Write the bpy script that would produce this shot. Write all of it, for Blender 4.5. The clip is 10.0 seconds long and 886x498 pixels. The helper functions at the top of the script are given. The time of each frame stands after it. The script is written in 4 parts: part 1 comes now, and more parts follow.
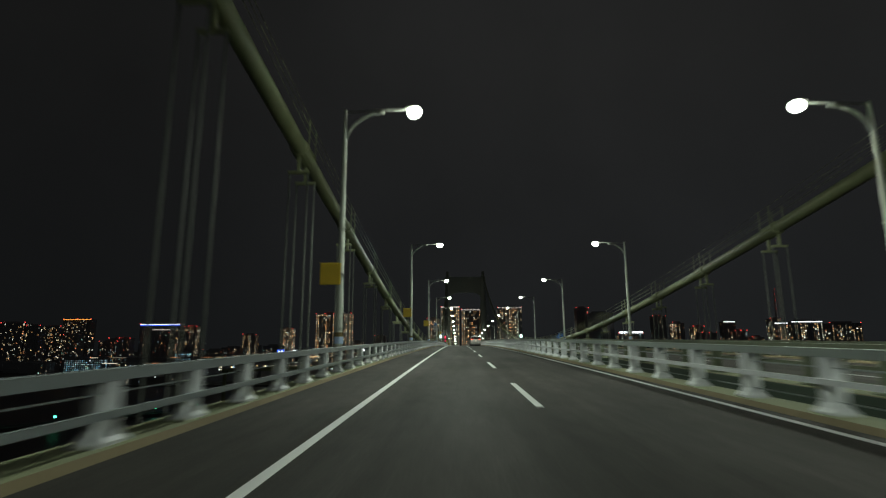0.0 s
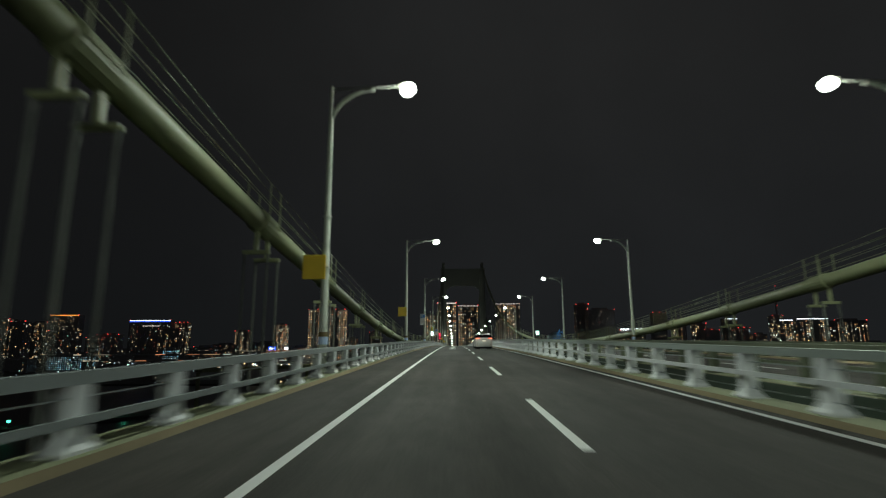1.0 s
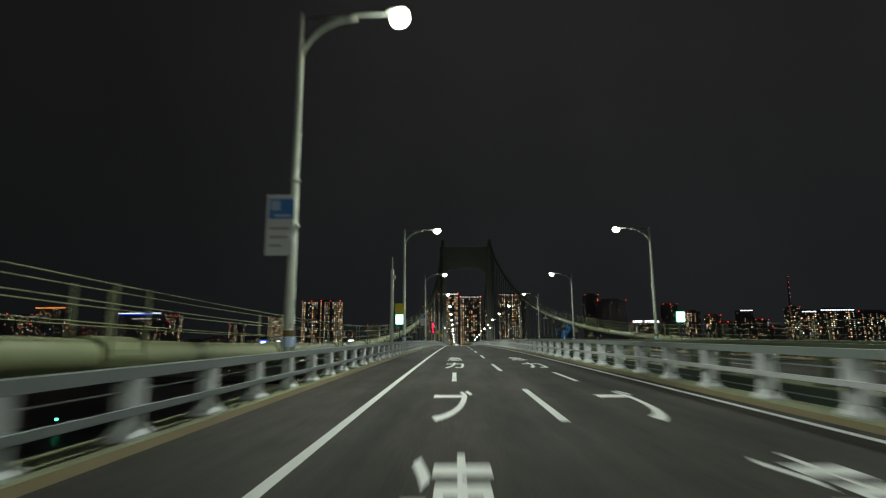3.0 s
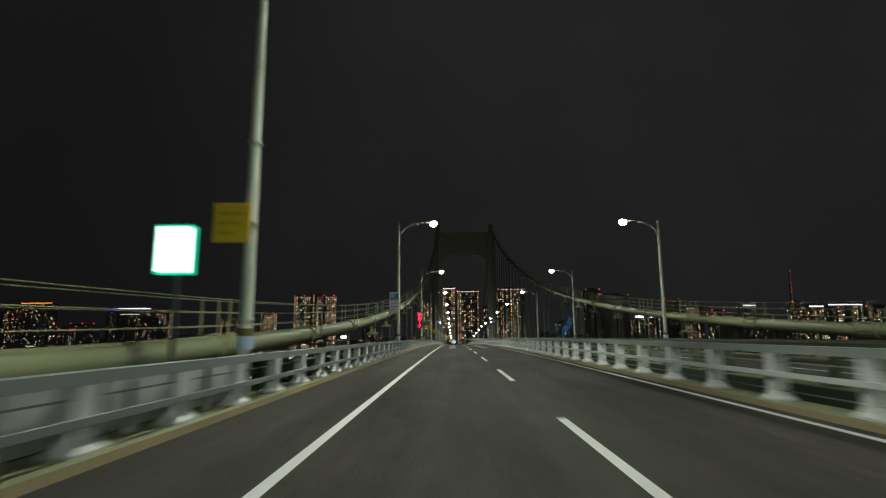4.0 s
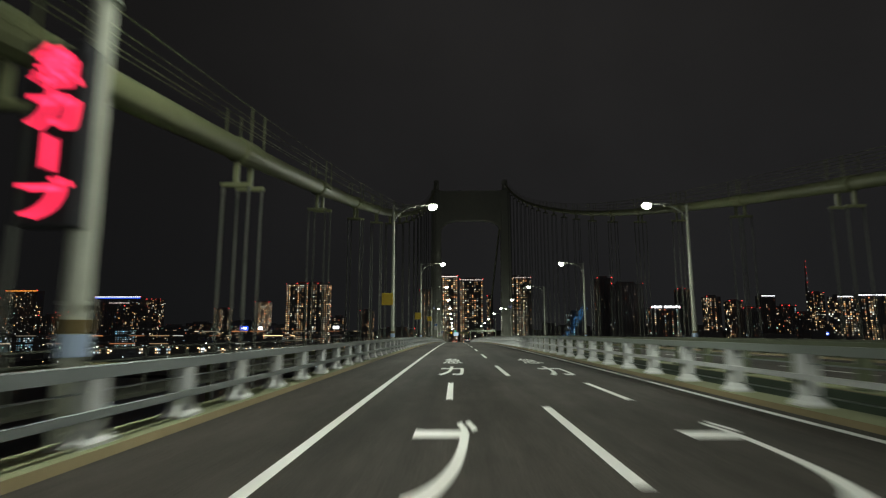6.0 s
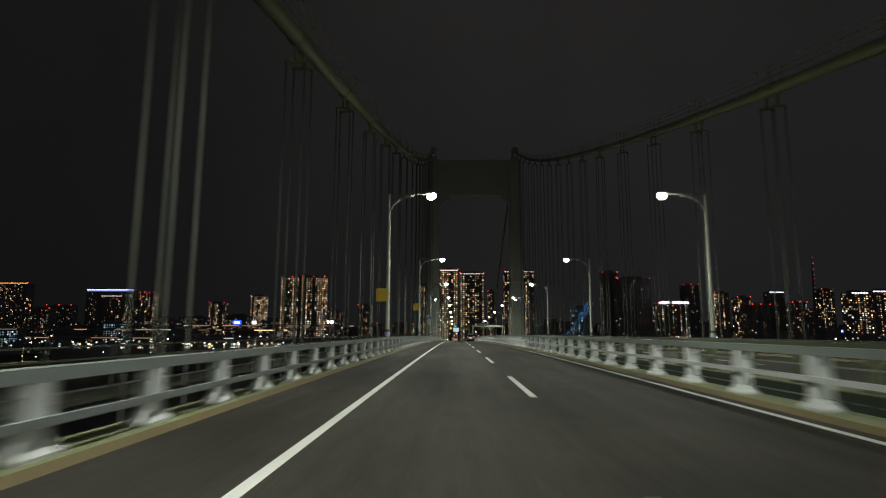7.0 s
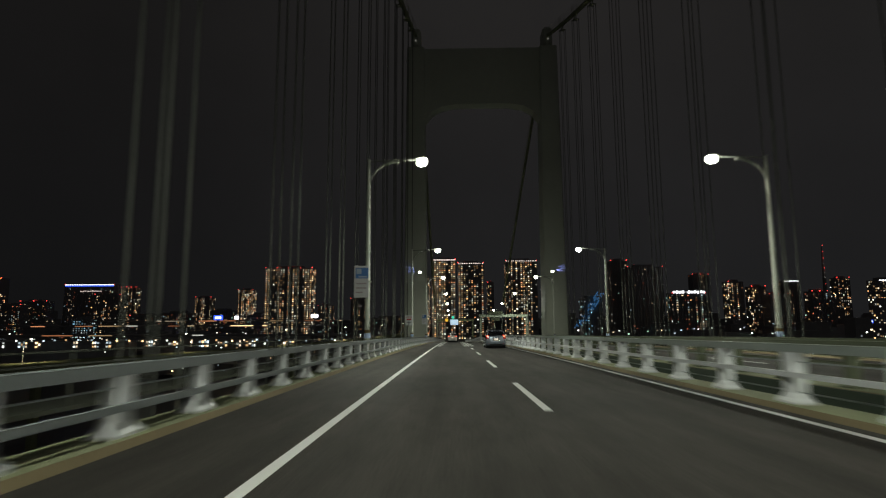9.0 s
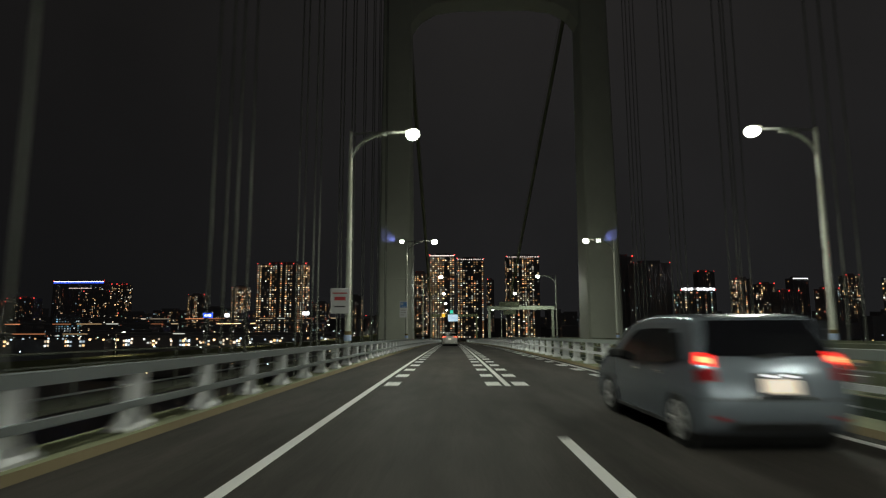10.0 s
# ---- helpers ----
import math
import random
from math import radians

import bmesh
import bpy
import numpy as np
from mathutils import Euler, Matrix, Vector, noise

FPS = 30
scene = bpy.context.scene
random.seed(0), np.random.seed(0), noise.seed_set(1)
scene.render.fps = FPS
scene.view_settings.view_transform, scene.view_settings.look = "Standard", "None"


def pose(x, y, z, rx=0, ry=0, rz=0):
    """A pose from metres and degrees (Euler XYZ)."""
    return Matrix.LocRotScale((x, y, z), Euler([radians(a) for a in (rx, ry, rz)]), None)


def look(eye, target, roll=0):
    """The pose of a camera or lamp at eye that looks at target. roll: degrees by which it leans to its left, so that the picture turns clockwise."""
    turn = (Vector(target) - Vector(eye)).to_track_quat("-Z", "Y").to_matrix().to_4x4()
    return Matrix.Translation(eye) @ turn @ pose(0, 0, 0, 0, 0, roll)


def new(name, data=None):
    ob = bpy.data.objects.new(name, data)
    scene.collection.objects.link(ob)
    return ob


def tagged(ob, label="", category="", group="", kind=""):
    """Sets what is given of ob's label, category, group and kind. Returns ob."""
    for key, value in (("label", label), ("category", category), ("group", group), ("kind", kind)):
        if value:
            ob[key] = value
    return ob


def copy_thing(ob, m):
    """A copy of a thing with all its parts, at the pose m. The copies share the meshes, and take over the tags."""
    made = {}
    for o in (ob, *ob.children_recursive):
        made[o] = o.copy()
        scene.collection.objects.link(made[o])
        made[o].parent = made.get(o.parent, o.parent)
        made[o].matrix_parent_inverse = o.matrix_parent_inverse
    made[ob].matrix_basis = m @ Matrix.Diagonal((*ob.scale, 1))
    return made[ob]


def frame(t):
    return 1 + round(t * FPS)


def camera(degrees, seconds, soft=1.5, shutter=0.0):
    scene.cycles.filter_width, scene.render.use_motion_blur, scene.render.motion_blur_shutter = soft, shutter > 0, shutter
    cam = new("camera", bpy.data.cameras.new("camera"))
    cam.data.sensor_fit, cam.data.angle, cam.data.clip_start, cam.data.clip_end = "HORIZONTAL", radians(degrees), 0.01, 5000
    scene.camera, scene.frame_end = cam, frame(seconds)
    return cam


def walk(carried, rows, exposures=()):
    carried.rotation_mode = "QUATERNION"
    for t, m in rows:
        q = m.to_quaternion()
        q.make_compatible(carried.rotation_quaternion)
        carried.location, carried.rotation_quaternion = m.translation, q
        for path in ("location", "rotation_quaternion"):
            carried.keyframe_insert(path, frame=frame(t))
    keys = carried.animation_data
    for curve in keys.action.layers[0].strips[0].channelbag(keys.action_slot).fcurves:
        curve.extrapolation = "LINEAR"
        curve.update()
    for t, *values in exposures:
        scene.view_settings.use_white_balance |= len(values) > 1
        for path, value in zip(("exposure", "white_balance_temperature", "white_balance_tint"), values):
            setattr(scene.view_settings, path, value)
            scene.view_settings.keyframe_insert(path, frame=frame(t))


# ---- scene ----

# The bridge runs along +y; x = 0 is the left edge line of the near carriageway, heights are above the deck's crest.
Y0, RADIUS, EYE_H = 148.6, 5795.0, 1.219


def rz(y):
    """Height of the road surface: a long crest that runs out into straight grades."""
    a = min(max(y - Y0, -230.0), 300.0)
    z = 0.15 - a * a / (2 * RADIUS)
    return z - a / RADIUS * (y - Y0 - a)


def slope(y):
    return -min(max(y - Y0, -230.0), 300.0) / RADIUS


cam = camera(80.2, 10.0, soft=1.25, shutter=0.26)
PATH = [
    # t, x, y, yaw, pitch, roll
    (0.0, 1.94, 0.06, 1.57, 10.70, 0.28),
    (0.5, 1.94, 18.14, 1.32, 10.57, 0.27),
    (1.0, 1.92, 36.28, 1.21, 10.36, 0.20),
    (1.5, 1.96, 54.33, 1.23, 10.13, 0.16),
    (2.0, 1.93, 72.32, 1.55, 9.83, 0.06),
    (2.5, 1.82, 90.53, 1.59, 9.74, 0.21),
    (3.8, 1.78, 138.34, 1.07, 9.25, 0.30),
    (4.0, 1.77, 145.56, 1.07, 9.15, 0.32),
    (4.5, 1.83, 163.98, 1.17, 8.89, 0.37),
    (5.0, 1.85, 182.26, 1.32, 8.63, 0.16),
    (5.5, 1.85, 200.56, 1.34, 8.39, 0.16),
    (7.0, 1.87, 255.30, 1.32, 7.69, -0.22),
    (7.5, 1.91, 273.72, 1.48, 7.39, -0.22),
    (8.0, 1.84, 292.12, 1.31, 7.21, -0.07),
    (8.5, 1.81, 310.72, 1.14, 7.13, 0.09),
    (9.0, 1.87, 329.32, 1.08, 7.06, 0.27),
    (9.5, 1.98, 347.85, 1.02, 6.94, 0.26),
    (10.0, 2.03, 366.42, 0.98, 6.90, 0.21),
]
walk(cam, [(t, pose(x, y, rz(y) + EYE_H, 90 + pitch, roll, yaw)) for t, x, y, yaw, pitch, roll in PATH],
     [(0.0, 0.0, 6200, 3), (1.0, 0.0, 6100, 3), (2.5, 0.0, 6100, 5), (3.8, 0.0, 6450, 8), (7.0, 0.0, 6500, 10), (10.0, 0.0, 6550, 11)])

# ---- light ----
world = bpy.data.worlds.new("night_sky")
scene.world = world
world.use_nodes = True
sky = world.node_tree.nodes["Background"]
sky.inputs["Strength"].default_value = 1.0
way = world.node_tree.nodes.new("ShaderNodeTexCoord")
split = world.node_tree.nodes.new("ShaderNodeSeparateXYZ")
haze = world.node_tree.nodes.new("ShaderNodeValToRGB")
haze.color_ramp.elements[0].color = (0.0091, 0.0093, 0.0098, 1)
haze.color_ramp.elements[1].position = 0.48
haze.color_ramp.elements[1].color = (0.0126, 0.0120, 0.0117, 1)
low = haze.color_ramp.elements.new(0.22)
low.color = (0.0109, 0.0107, 0.0109, 1)
world.node_tree.links.new(way.outputs["Generated"], split.inputs["Vector"])
world.node_tree.links.new(split.outputs["Z"], haze.inputs["Fac"])
glow = world.node_tree.nodes.new("ShaderNodeMapRange")     # city glow, with vignette and windscreen scatter put in: darker towards the open bay
glow.interpolation_type = "SMOOTHSTEP"
for key, value in (("From Min", -0.62), ("From Max", 0.12), ("To Min", 0.68), ("To Max", 1.28)):
    glow.inputs[key].default_value = value
tint = world.node_tree.nodes.new("ShaderNodeMix")
tint.data_type, tint.blend_type = "RGBA", "MULTIPLY"
tint.inputs["Factor"].default_value = 1.0
world.node_tree.links.new(split.outputs["X"], glow.inputs["Value"])
world.node_tree.links.new(haze.outputs["Color"], tint.inputs["A"])
world.node_tree.links.new(glow.outputs["Result"], tint.inputs["B"])
cloud = world.node_tree.nodes.new("ShaderNodeTexNoise")    # thin uneven cloud
cloud.inputs["Scale"].default_value, cloud.inputs["Detail"].default_value = 2.6, 5.0
veil = world.node_tree.nodes.new("ShaderNodeMapRange")
for key, value in (("From Min", 0.3), ("From Max", 0.7), ("To Min", 0.88), ("To Max", 1.12)):
    veil.inputs[key].default_value = value
thick = world.node_tree.nodes.new("ShaderNodeMix")
thick.data_type, thick.blend_type = "RGBA", "MULTIPLY"
thick.inputs["Factor"].default_value = 1.0
world.node_tree.links.new(way.outputs["Generated"], cloud.inputs["Vector"])
world.node_tree.links.new(cloud.outputs["Fac"], veil.inputs["Value"])
world.node_tree.links.new(tint.outputs["Result"], thick.inputs["A"])
world.node_tree.links.new(veil.outputs["Result"], thick.inputs["B"])
world.node_tree.links.new(thick.outputs["Result"], sky.inputs["Color"])
LAMP_WATTS, STRAY_WATTS = 3500.0, 220.0
LAMP_COLOR = (0.93, 1.0, 0.83)
LAMP_YS = [-11.6, 21.9, 56.0, 90.2, 124.0, 157.6, 191.4, 225.4, 259.4, 293.0, 326.3, 359.1, 391.7, 424.3, 457.5, 491.0, 525.0, 559.0]


# ---- materials ----
def material(name, color, rough=0.6, metal=0.0, grain=0.0, scale=8.0, color2=None, bump=0.0, emit=None, power=0.0, stain=0.0):
    """A painted, cast or paved surface: grain and large stains in the colour, fine relief."""
    m = bpy.data.materials.new(name)
    m.use_nodes = True
    nt = m.node_tree
    b = nt.nodes["Principled BSDF"]
    b.inputs["Roughness"].default_value = rough
    b.inputs["Metallic"].default_value = metal
    b.inputs["Base Color"].default_value = (*color, 1)
    if grain or stain or color2:
        tex = nt.nodes.new("ShaderNodeTexCoord")
        n1 = nt.nodes.new("ShaderNodeTexNoise")
        n1.inputs["Scale"].default_value = scale
        n1.inputs["Detail"].default_value = 6
        n1.inputs["Roughness"].default_value = 0.7
        n2 = nt.nodes.new("ShaderNodeTexNoise")
        n2.inputs["Scale"].default_value = scale * 0.045
        n2.inputs["Detail"].default_value = 4
        for n in (n1, n2):
            nt.links.new(tex.outputs["Object"], n.inputs["Vector"])
        mix = nt.nodes.new("ShaderNodeMix")
        mix.data_type = "RGBA"
        mix.inputs["A"].default_value = (*[c * (1 - grain) for c in color], 1)
        mix.inputs["B"].default_value = (*[min(1, c * (1 + grain)) for c in color], 1)
        nt.links.new(n1.outputs["Fac"], mix.inputs["Factor"])
        ramp = nt.nodes.new("ShaderNodeMapRange")
        ramp.inputs["From Min"].default_value = 0.42
        ramp.inputs["From Max"].default_value = 0.68
        ramp.inputs["To Max"].default_value = stain if not color2 else 1.0
        nt.links.new(n2.outputs["Fac"], ramp.inputs["Value"])
        mix2 = nt.nodes.new("ShaderNodeMix")
        mix2.data_type = "RGBA"
        nt.links.new(ramp.outputs["Result"], mix2.inputs["Factor"])
        nt.links.new(mix.outputs["Result"], mix2.inputs["A"])
        c2 = color2 or [c * 0.45 for c in color]
        mix2.inputs["B"].default_value = (*c2, 1)
        nt.links.new(mix2.outputs["Result"], b.inputs["Base Color"])
        if bump:
            bp = nt.nodes.new("ShaderNodeBump")
            bp.inputs["Strength"].default_value = bump
            bp.inputs["Distance"].default_value = 0.01
            nt.links.new(n1.outputs["Fac"], bp.inputs["Height"])
            nt.links.new(bp.outputs["Normal"], b.inputs["Normal"])
    if emit:
        b.inputs["Emission Color"].default_value = (*emit, 1)
        b.inputs["Emission Strength"].default_value = power
    return m


def lit_windows(name, tints, power):
    """Lamplit rooms: every window takes one of the tints and a brightness of its own."""
    m = bpy.data.materials.new(name)
    m.use_nodes = True
    nt = m.node_tree
    b = nt.nodes["Principled BSDF"]
    b.inputs["Base Color"].default_value = (0.03, 0.03, 0.03, 1)
    geo = nt.nodes.new("ShaderNodeNewGeometry")
    ramp = nt.nodes.new("ShaderNodeValToRGB")
    ramp.color_ramp.interpolation = "CONSTANT"
    el = ramp.color_ramp.elements
    while len(el) < len(tints):
        el.new(0.5)
    for k, c in enumerate(tints):
        el[k].position = k / len(tints)
        el[k].color = (*c, 1)
    nt.links.new(geo.outputs["Random Per Island"], ramp.inputs["Fac"])
    nt.links.new(ramp.outputs["Color"], b.inputs["Emission Color"])
    mul = nt.nodes.new("ShaderNodeMath")
    mul.operation = "MULTIPLY"
    mul.inputs[1].default_value = 37.31
    nt.links.new(geo.outputs["Random Per Island"], mul.inputs[0])
    fr = nt.nodes.new("ShaderNodeMath")
    fr.operation = "FRACT"
    nt.links.new(mul.outputs[0], fr.inputs[0])
    sq = nt.nodes.new("ShaderNodeMath")
    sq.operation = "POWER"
    sq.inputs[1].default_value = 2.8
    nt.links.new(fr.outputs[0], sq.inputs[0])
    rng = nt.nodes.new("ShaderNodeMapRange")
    rng.inputs["To Min"].default_value = 0.10 * power
    rng.inputs["To Max"].default_value = power
    nt.links.new(sq.outputs[0], rng.inputs["Value"])
    nt.links.new(rng.outputs["Result"], b.inputs["Emission Strength"])
    return m


def asphalt(name):
    """Worn bridge asphalt: aggregate, long streaks along the lanes, dull patches."""
    m = bpy.data.materials.new(name)
    m.use_nodes = True
    nt = m.node_tree
    b = nt.nodes["Principled BSDF"]
    tex = nt.nodes.new("ShaderNodeTexCoord")

    def field(scale, stretch, detail, lo, hi, a, c):
        mp = nt.nodes.new("ShaderNodeMapping")
        mp.inputs["Scale"].default_value = stretch
        n = nt.nodes.new("ShaderNodeTexNoise")
        n.inputs["Scale"].default_value = scale
        n.inputs["Detail"].default_value = detail
        r = nt.nodes.new("ShaderNodeMapRange")
        for k, v in (("From Min", lo), ("From Max", hi), ("To Min", a), ("To Max", c)):
            r.inputs[k].default_value = v
        nt.links.new(tex.outputs["Object"], mp.inputs["Vector"])
        nt.links.new(mp.outputs["Vector"], n.inputs["Vector"])
        nt.links.new(n.outputs["Fac"], r.inputs["Value"])
        return n, r

    g, grain = field(42.0, (1, 1, 1), 5, 0.3, 0.7, 0.5, 1.5)
    _, streak = field(1.6, (1, 0.035, 1), 5, 0.3, 0.7, 0.70, 1.30)
    _, mottle = field(4.5, (1, 0.25, 1), 4, 0.32, 0.68, 0.87, 1.15)
    _, patch = field(0.35, (1, 0.5, 1), 6, 0.35, 0.68, 0.72, 1.3)
    m1 = nt.nodes.new("ShaderNodeMath")
    m2 = nt.nodes.new("ShaderNodeMath")
    m1.operation = m2.operation = "MULTIPLY"
    nt.links.new(grain.outputs["Result"], m1.inputs[0])
    nt.links.new(streak.outputs["Result"], m1.inputs[1])
    m3 = nt.nodes.new("ShaderNodeMath")
    m3.operation = "MULTIPLY"
    nt.links.new(m1.outputs[0], m3.inputs[0])
    nt.links.new(mottle.outputs["Result"], m3.inputs[1])
    nt.links.new(m3.outputs[0], m2.inputs[0])
    nt.links.new(patch.outputs["Result"], m2.inputs[1])
    mix = nt.nodes.new("ShaderNodeMix")
    mix.data_type = "RGBA"
    mix.blend_type = "MULTIPLY"
    mix.inputs["Factor"].default_value = 1.0
    mix.inputs["A"].default_value = (0.0450, 0.0395, 0.0355, 1)
    nt.links.new(m2.outputs[0], mix.inputs["B"])
    nt.links.new(mix.outputs["Result"], b.inputs["Base Color"])
    b.inputs["Specular IOR Level"].default_value = 0.22
    _, gloss = field(0.5, (1, 0.1, 1), 3, 0.3, 0.7, 0.74, 0.92)
    nt.links.new(gloss.outputs["Result"], b.inputs["Roughness"])
    bp = nt.nodes.new("ShaderNodeBump")
    bp.inputs["Strength"].default_value = 0.5
    bp.inputs["Distance"].default_value = 0.008
    nt.links.new(g.outputs["Fac"], bp.inputs["Height"])
    nt.links.new(bp.outputs["Normal"], b.inputs["Normal"])
    return m


ASPHALT = asphalt("asphalt")
PAINT = material("road_paint", (0.86, 0.85, 0.84), 0.55, grain=0.18, scale=9, stain=0.25)
KERB_FACE = material("kerb_face", (0.275, 0.215, 0.12), 0.85, grain=0.25, scale=5, stain=0.5, bump=0.3)
CONCRETE = material("concrete", (0.25, 0.265, 0.15), 0.85, grain=0.2, scale=6, stain=0.5, bump=0.3)
DARK_OLIVE = material("dark_olive_paint", (0.14, 0.16, 0.10), 0.6, grain=0.15, scale=6, stain=0.5)
POST = material("post_paint", (0.80, 0.81, 0.84), 0.5, grain=0.1, scale=7, stain=0.3)
RAIL = material("rail_paint", (0.32, 0.35, 0.36), 0.45, grain=0.08, scale=5, stain=0.25)
STEEL = material("bridge_steel", (0.27, 0.29, 0.155), 0.55, grain=0.1, scale=2, stain=0.3)
TOWER = material("tower_paint", (0.58, 0.60, 0.51), 0.55, grain=0.1, scale=0.7, stain=0.3)
HANGER = material("hanger_rope", (0.115, 0.12, 0.105), 0.6, grain=0.15, scale=3)
DARK_GREEN = material("dark_green_paint", (0.035, 0.055, 0.035), 0.7, grain=0.2, scale=3, stain=0.3)
MEDIAN_RAIL = material("median_rail_paint", (0.32, 0.36, 0.34), 0.5, grain=0.08, scale=5, stain=0.3)
DARKSTEEL = material("dark_steel", (0.075, 0.08, 0.06), 0.6, grain=0.2, scale=3)
POLE = material("galvanised", (0.66, 0.68, 0.60), 0.55, metal=0.1, grain=0.12, scale=4, stain=0.2)
# galvanised steel again, with the backlit arms' shade put into the colour
SHADED_ARM = material("galvanised_shaded", (0.26, 0.27, 0.235), 0.6, metal=0.1, grain=0.12, scale=4, stain=0.3)
FAINT_LAMP = material("warning_lens", (0.5, 0.5, 0.5), 0.3, emit=(1.0, 1.0, 0.9), power=0.12)
LAMP = material("lamp_glass", (0.9, 0.9, 0.9), 0.3, emit=(0.93, 1.0, 0.80), power=14.0)
WATER = material("harbour_water", (0.003, 0.005, 0.006), 0.42, grain=0.3, scale=0.05, bump=0.6)
LAND = material("dark_shore", (0.05, 0.052, 0.05), 0.9, grain=0.4, scale=0.02)
FACADE = material("facade", (0.36, 0.36, 0.37), 0.7, grain=0.2, scale=0.2)
YELLOW = material("sign_yellow", (0.86, 0.58, 0.02), 0.45, grain=0.06, scale=6, stain=0.2)
OCHRE = material("faded_ochre_print", (0.64, 0.41, 0.02), 0.6)
SIGN_WHITE = material("sign_white", (0.72, 0.72, 0.74), 0.4, grain=0.05, scale=6, stain=0.15)
SIGN_BLUE = material("sign_blue", (0.05, 0.20, 0.55), 0.4, grain=0.05, scale=6)
BAND_BLUE = material("reflective_pale_blue", (0.55, 0.68, 0.95), 0.35, grain=0.05, scale=6)
BAND_BROWN = material("worn_brown_band", (0.20, 0.145, 0.06), 0.6, grain=0.2, scale=5, stain=0.4)
PALE_BLUE = material("sign_pale_blue", (0.42, 0.52, 0.66), 0.4)
SIGN_RED = material("sign_red", (0.6, 0.05, 0.06), 0.4)
FADED = material("faded_print", (0.42, 0.36, 0.38), 0.6)
INK = material("sign_ink", (0.03, 0.03, 0.04), 0.6)
WIN_WARM = lit_windows("windows_warm", [(1.0, 0.50, 0.18), (1.0, 0.67, 0.33), (1.0, 0.76, 0.43), (1.0, 0.61, 0.27), (1.0, 0.84, 0.58), (1.0, 0.93, 0.74), (0.95, 1.0, 0.85), (1.0, 0.38, 0.16)], 3.6)
WIN_COOL = lit_windows("windows_cool", [(0.35, 0.75, 1.0), (0.6, 0.9, 1.0), (0.5, 1.0, 0.9), (0.9, 1.0, 1.0)], 1.7)
WIN_MIX = lit_windows("windows_mixed", [(1.0, 0.55, 0.20), (1.0, 0.72, 0.42), (1.0, 0.86, 0.62), (0.85, 1.0, 0.9), (0.6, 0.85, 1.0), (0.55, 1.0, 0.8), (1.0, 0.25, 0.12)], 1.9)
SHORE = lit_windows("shore_lights", [(1.0, 0.62, 0.28), (1.0, 0.80, 0.55), (0.9, 1.0, 0.9), (0.7, 0.9, 1.0)], 5.0)
VIADUCT = lit_windows("viaduct_lamps", [(0.85, 1.0, 0.85), (1.0, 1.0, 0.95), (0.6, 1.0, 0.7), (1.0, 0.8, 0.5), (0.75, 0.9, 1.0)], 6.0)
GLOW_RED = material("beacon_red", (0.3, 0.0, 0.0), emit=(1.0, 0.06, 0.05), power=4.5)
GLOW_WHITE = material("sign_light_white", (0.8, 0.8, 0.8), emit=(0.95, 0.97, 1.0), power=3.0)
GLOW_BLUE = material("sign_light_blue", (0.02, 0.03, 0.5), emit=(0.04, 0.12, 1.0), power=1.6)
GLOW_ORANGE = material("sign_light_orange", (0.6, 0.2, 0.0), emit=(1.0, 0.35, 0.05), power=2.5)
STRING_BLUE = material("string_light_blue", (0.02, 0.04, 0.1), emit=(0.12, 0.45, 1.0), power=0.32)
LED_RED = material("led_red", (0.4, 0.0, 0.02), emit=(1.0, 0.03, 0.09), power=3.2)
PANEL_LIGHT = material("panel_light", (0.9, 0.9, 0.9), emit=(0.86, 1.0, 0.96), power=3.5)
PANEL_RIM = material("panel_rim", (0.0, 0.4, 0.2), emit=(0.0, 0.9, 0.45), power=0.8)
CAR_WHITE = material("car_white", (0.64, 0.63, 0.60), 0.2, grain=0.05, scale=3, stain=0.12)
CAR_SILVER = material("car_silver", (0.25, 0.285, 0.34), 0.24, metal=0.55, grain=0.04, scale=4, stain=0.12)
GLASS = material("car_glass", (0.006, 0.006, 0.008), 0.14)
RUBBER = material("rubber", (0.02, 0.02, 0.02), 0.85)
ALLOY = material("alloy", (0.15, 0.15, 0.155), 0.5, metal=0.6)
BRIGHT_ALLOY = material("bright_alloy", (0.62, 0.62, 0.63), 0.35, metal=0.7)
TRIM_BLACK = material("black_trim", (0.02, 0.02, 0.022), 0.5)
CHROME = material("chrome", (0.8, 0.8, 0.8), 0.12, metal=1.0)
TAIL_LIT = material("tail_lamp_lit", (0.5, 0.02, 0.02), 0.2, emit=(1.0, 0.028, 0.018), power=1.9)
TAIL_HOT = material("tail_lamp_hot", (0.9, 0.4, 0.3), 0.2, emit=(1.0, 0.36, 0.12), power=3.0)
TAIL_DARK = material("tail_lamp_dark", (0.25, 0.01, 0.015), 0.15)
PLATE = material("plate", (0.75, 0.75, 0.72), 0.5, emit=(1.0, 0.78, 0.58), power=0.55)


# ---- mesh helpers ----
def part(name, bm, mat, parent=None, label="", smooth=False):
    """Links a bmesh as one mesh object, under a thing or on its own."""
    me = bpy.data.meshes.new(name)
    bm.to_mesh(me)
    bm.free()
    me.materials.append(mat)
    if smooth:
        me.polygons.foreach_set("use_smooth", [True] * len(me.polygons))
    ob = new(name, me)
    if parent:
        ob.parent = parent
    if label:
        tagged(ob, label)
    return ob


def share(name, ob, m, parent):
    """Another piece on the mesh of ob."""
    c = new(name, ob.data)
    c.parent = parent
    c.matrix_basis = m
    return c


def thing(name, label, category, m=None, group="", kind=""):
    e = new(name)
    e.empty_display_size = 0.3
    if m:
        e.matrix_basis = m
    return tagged(e, label, category, group, kind)


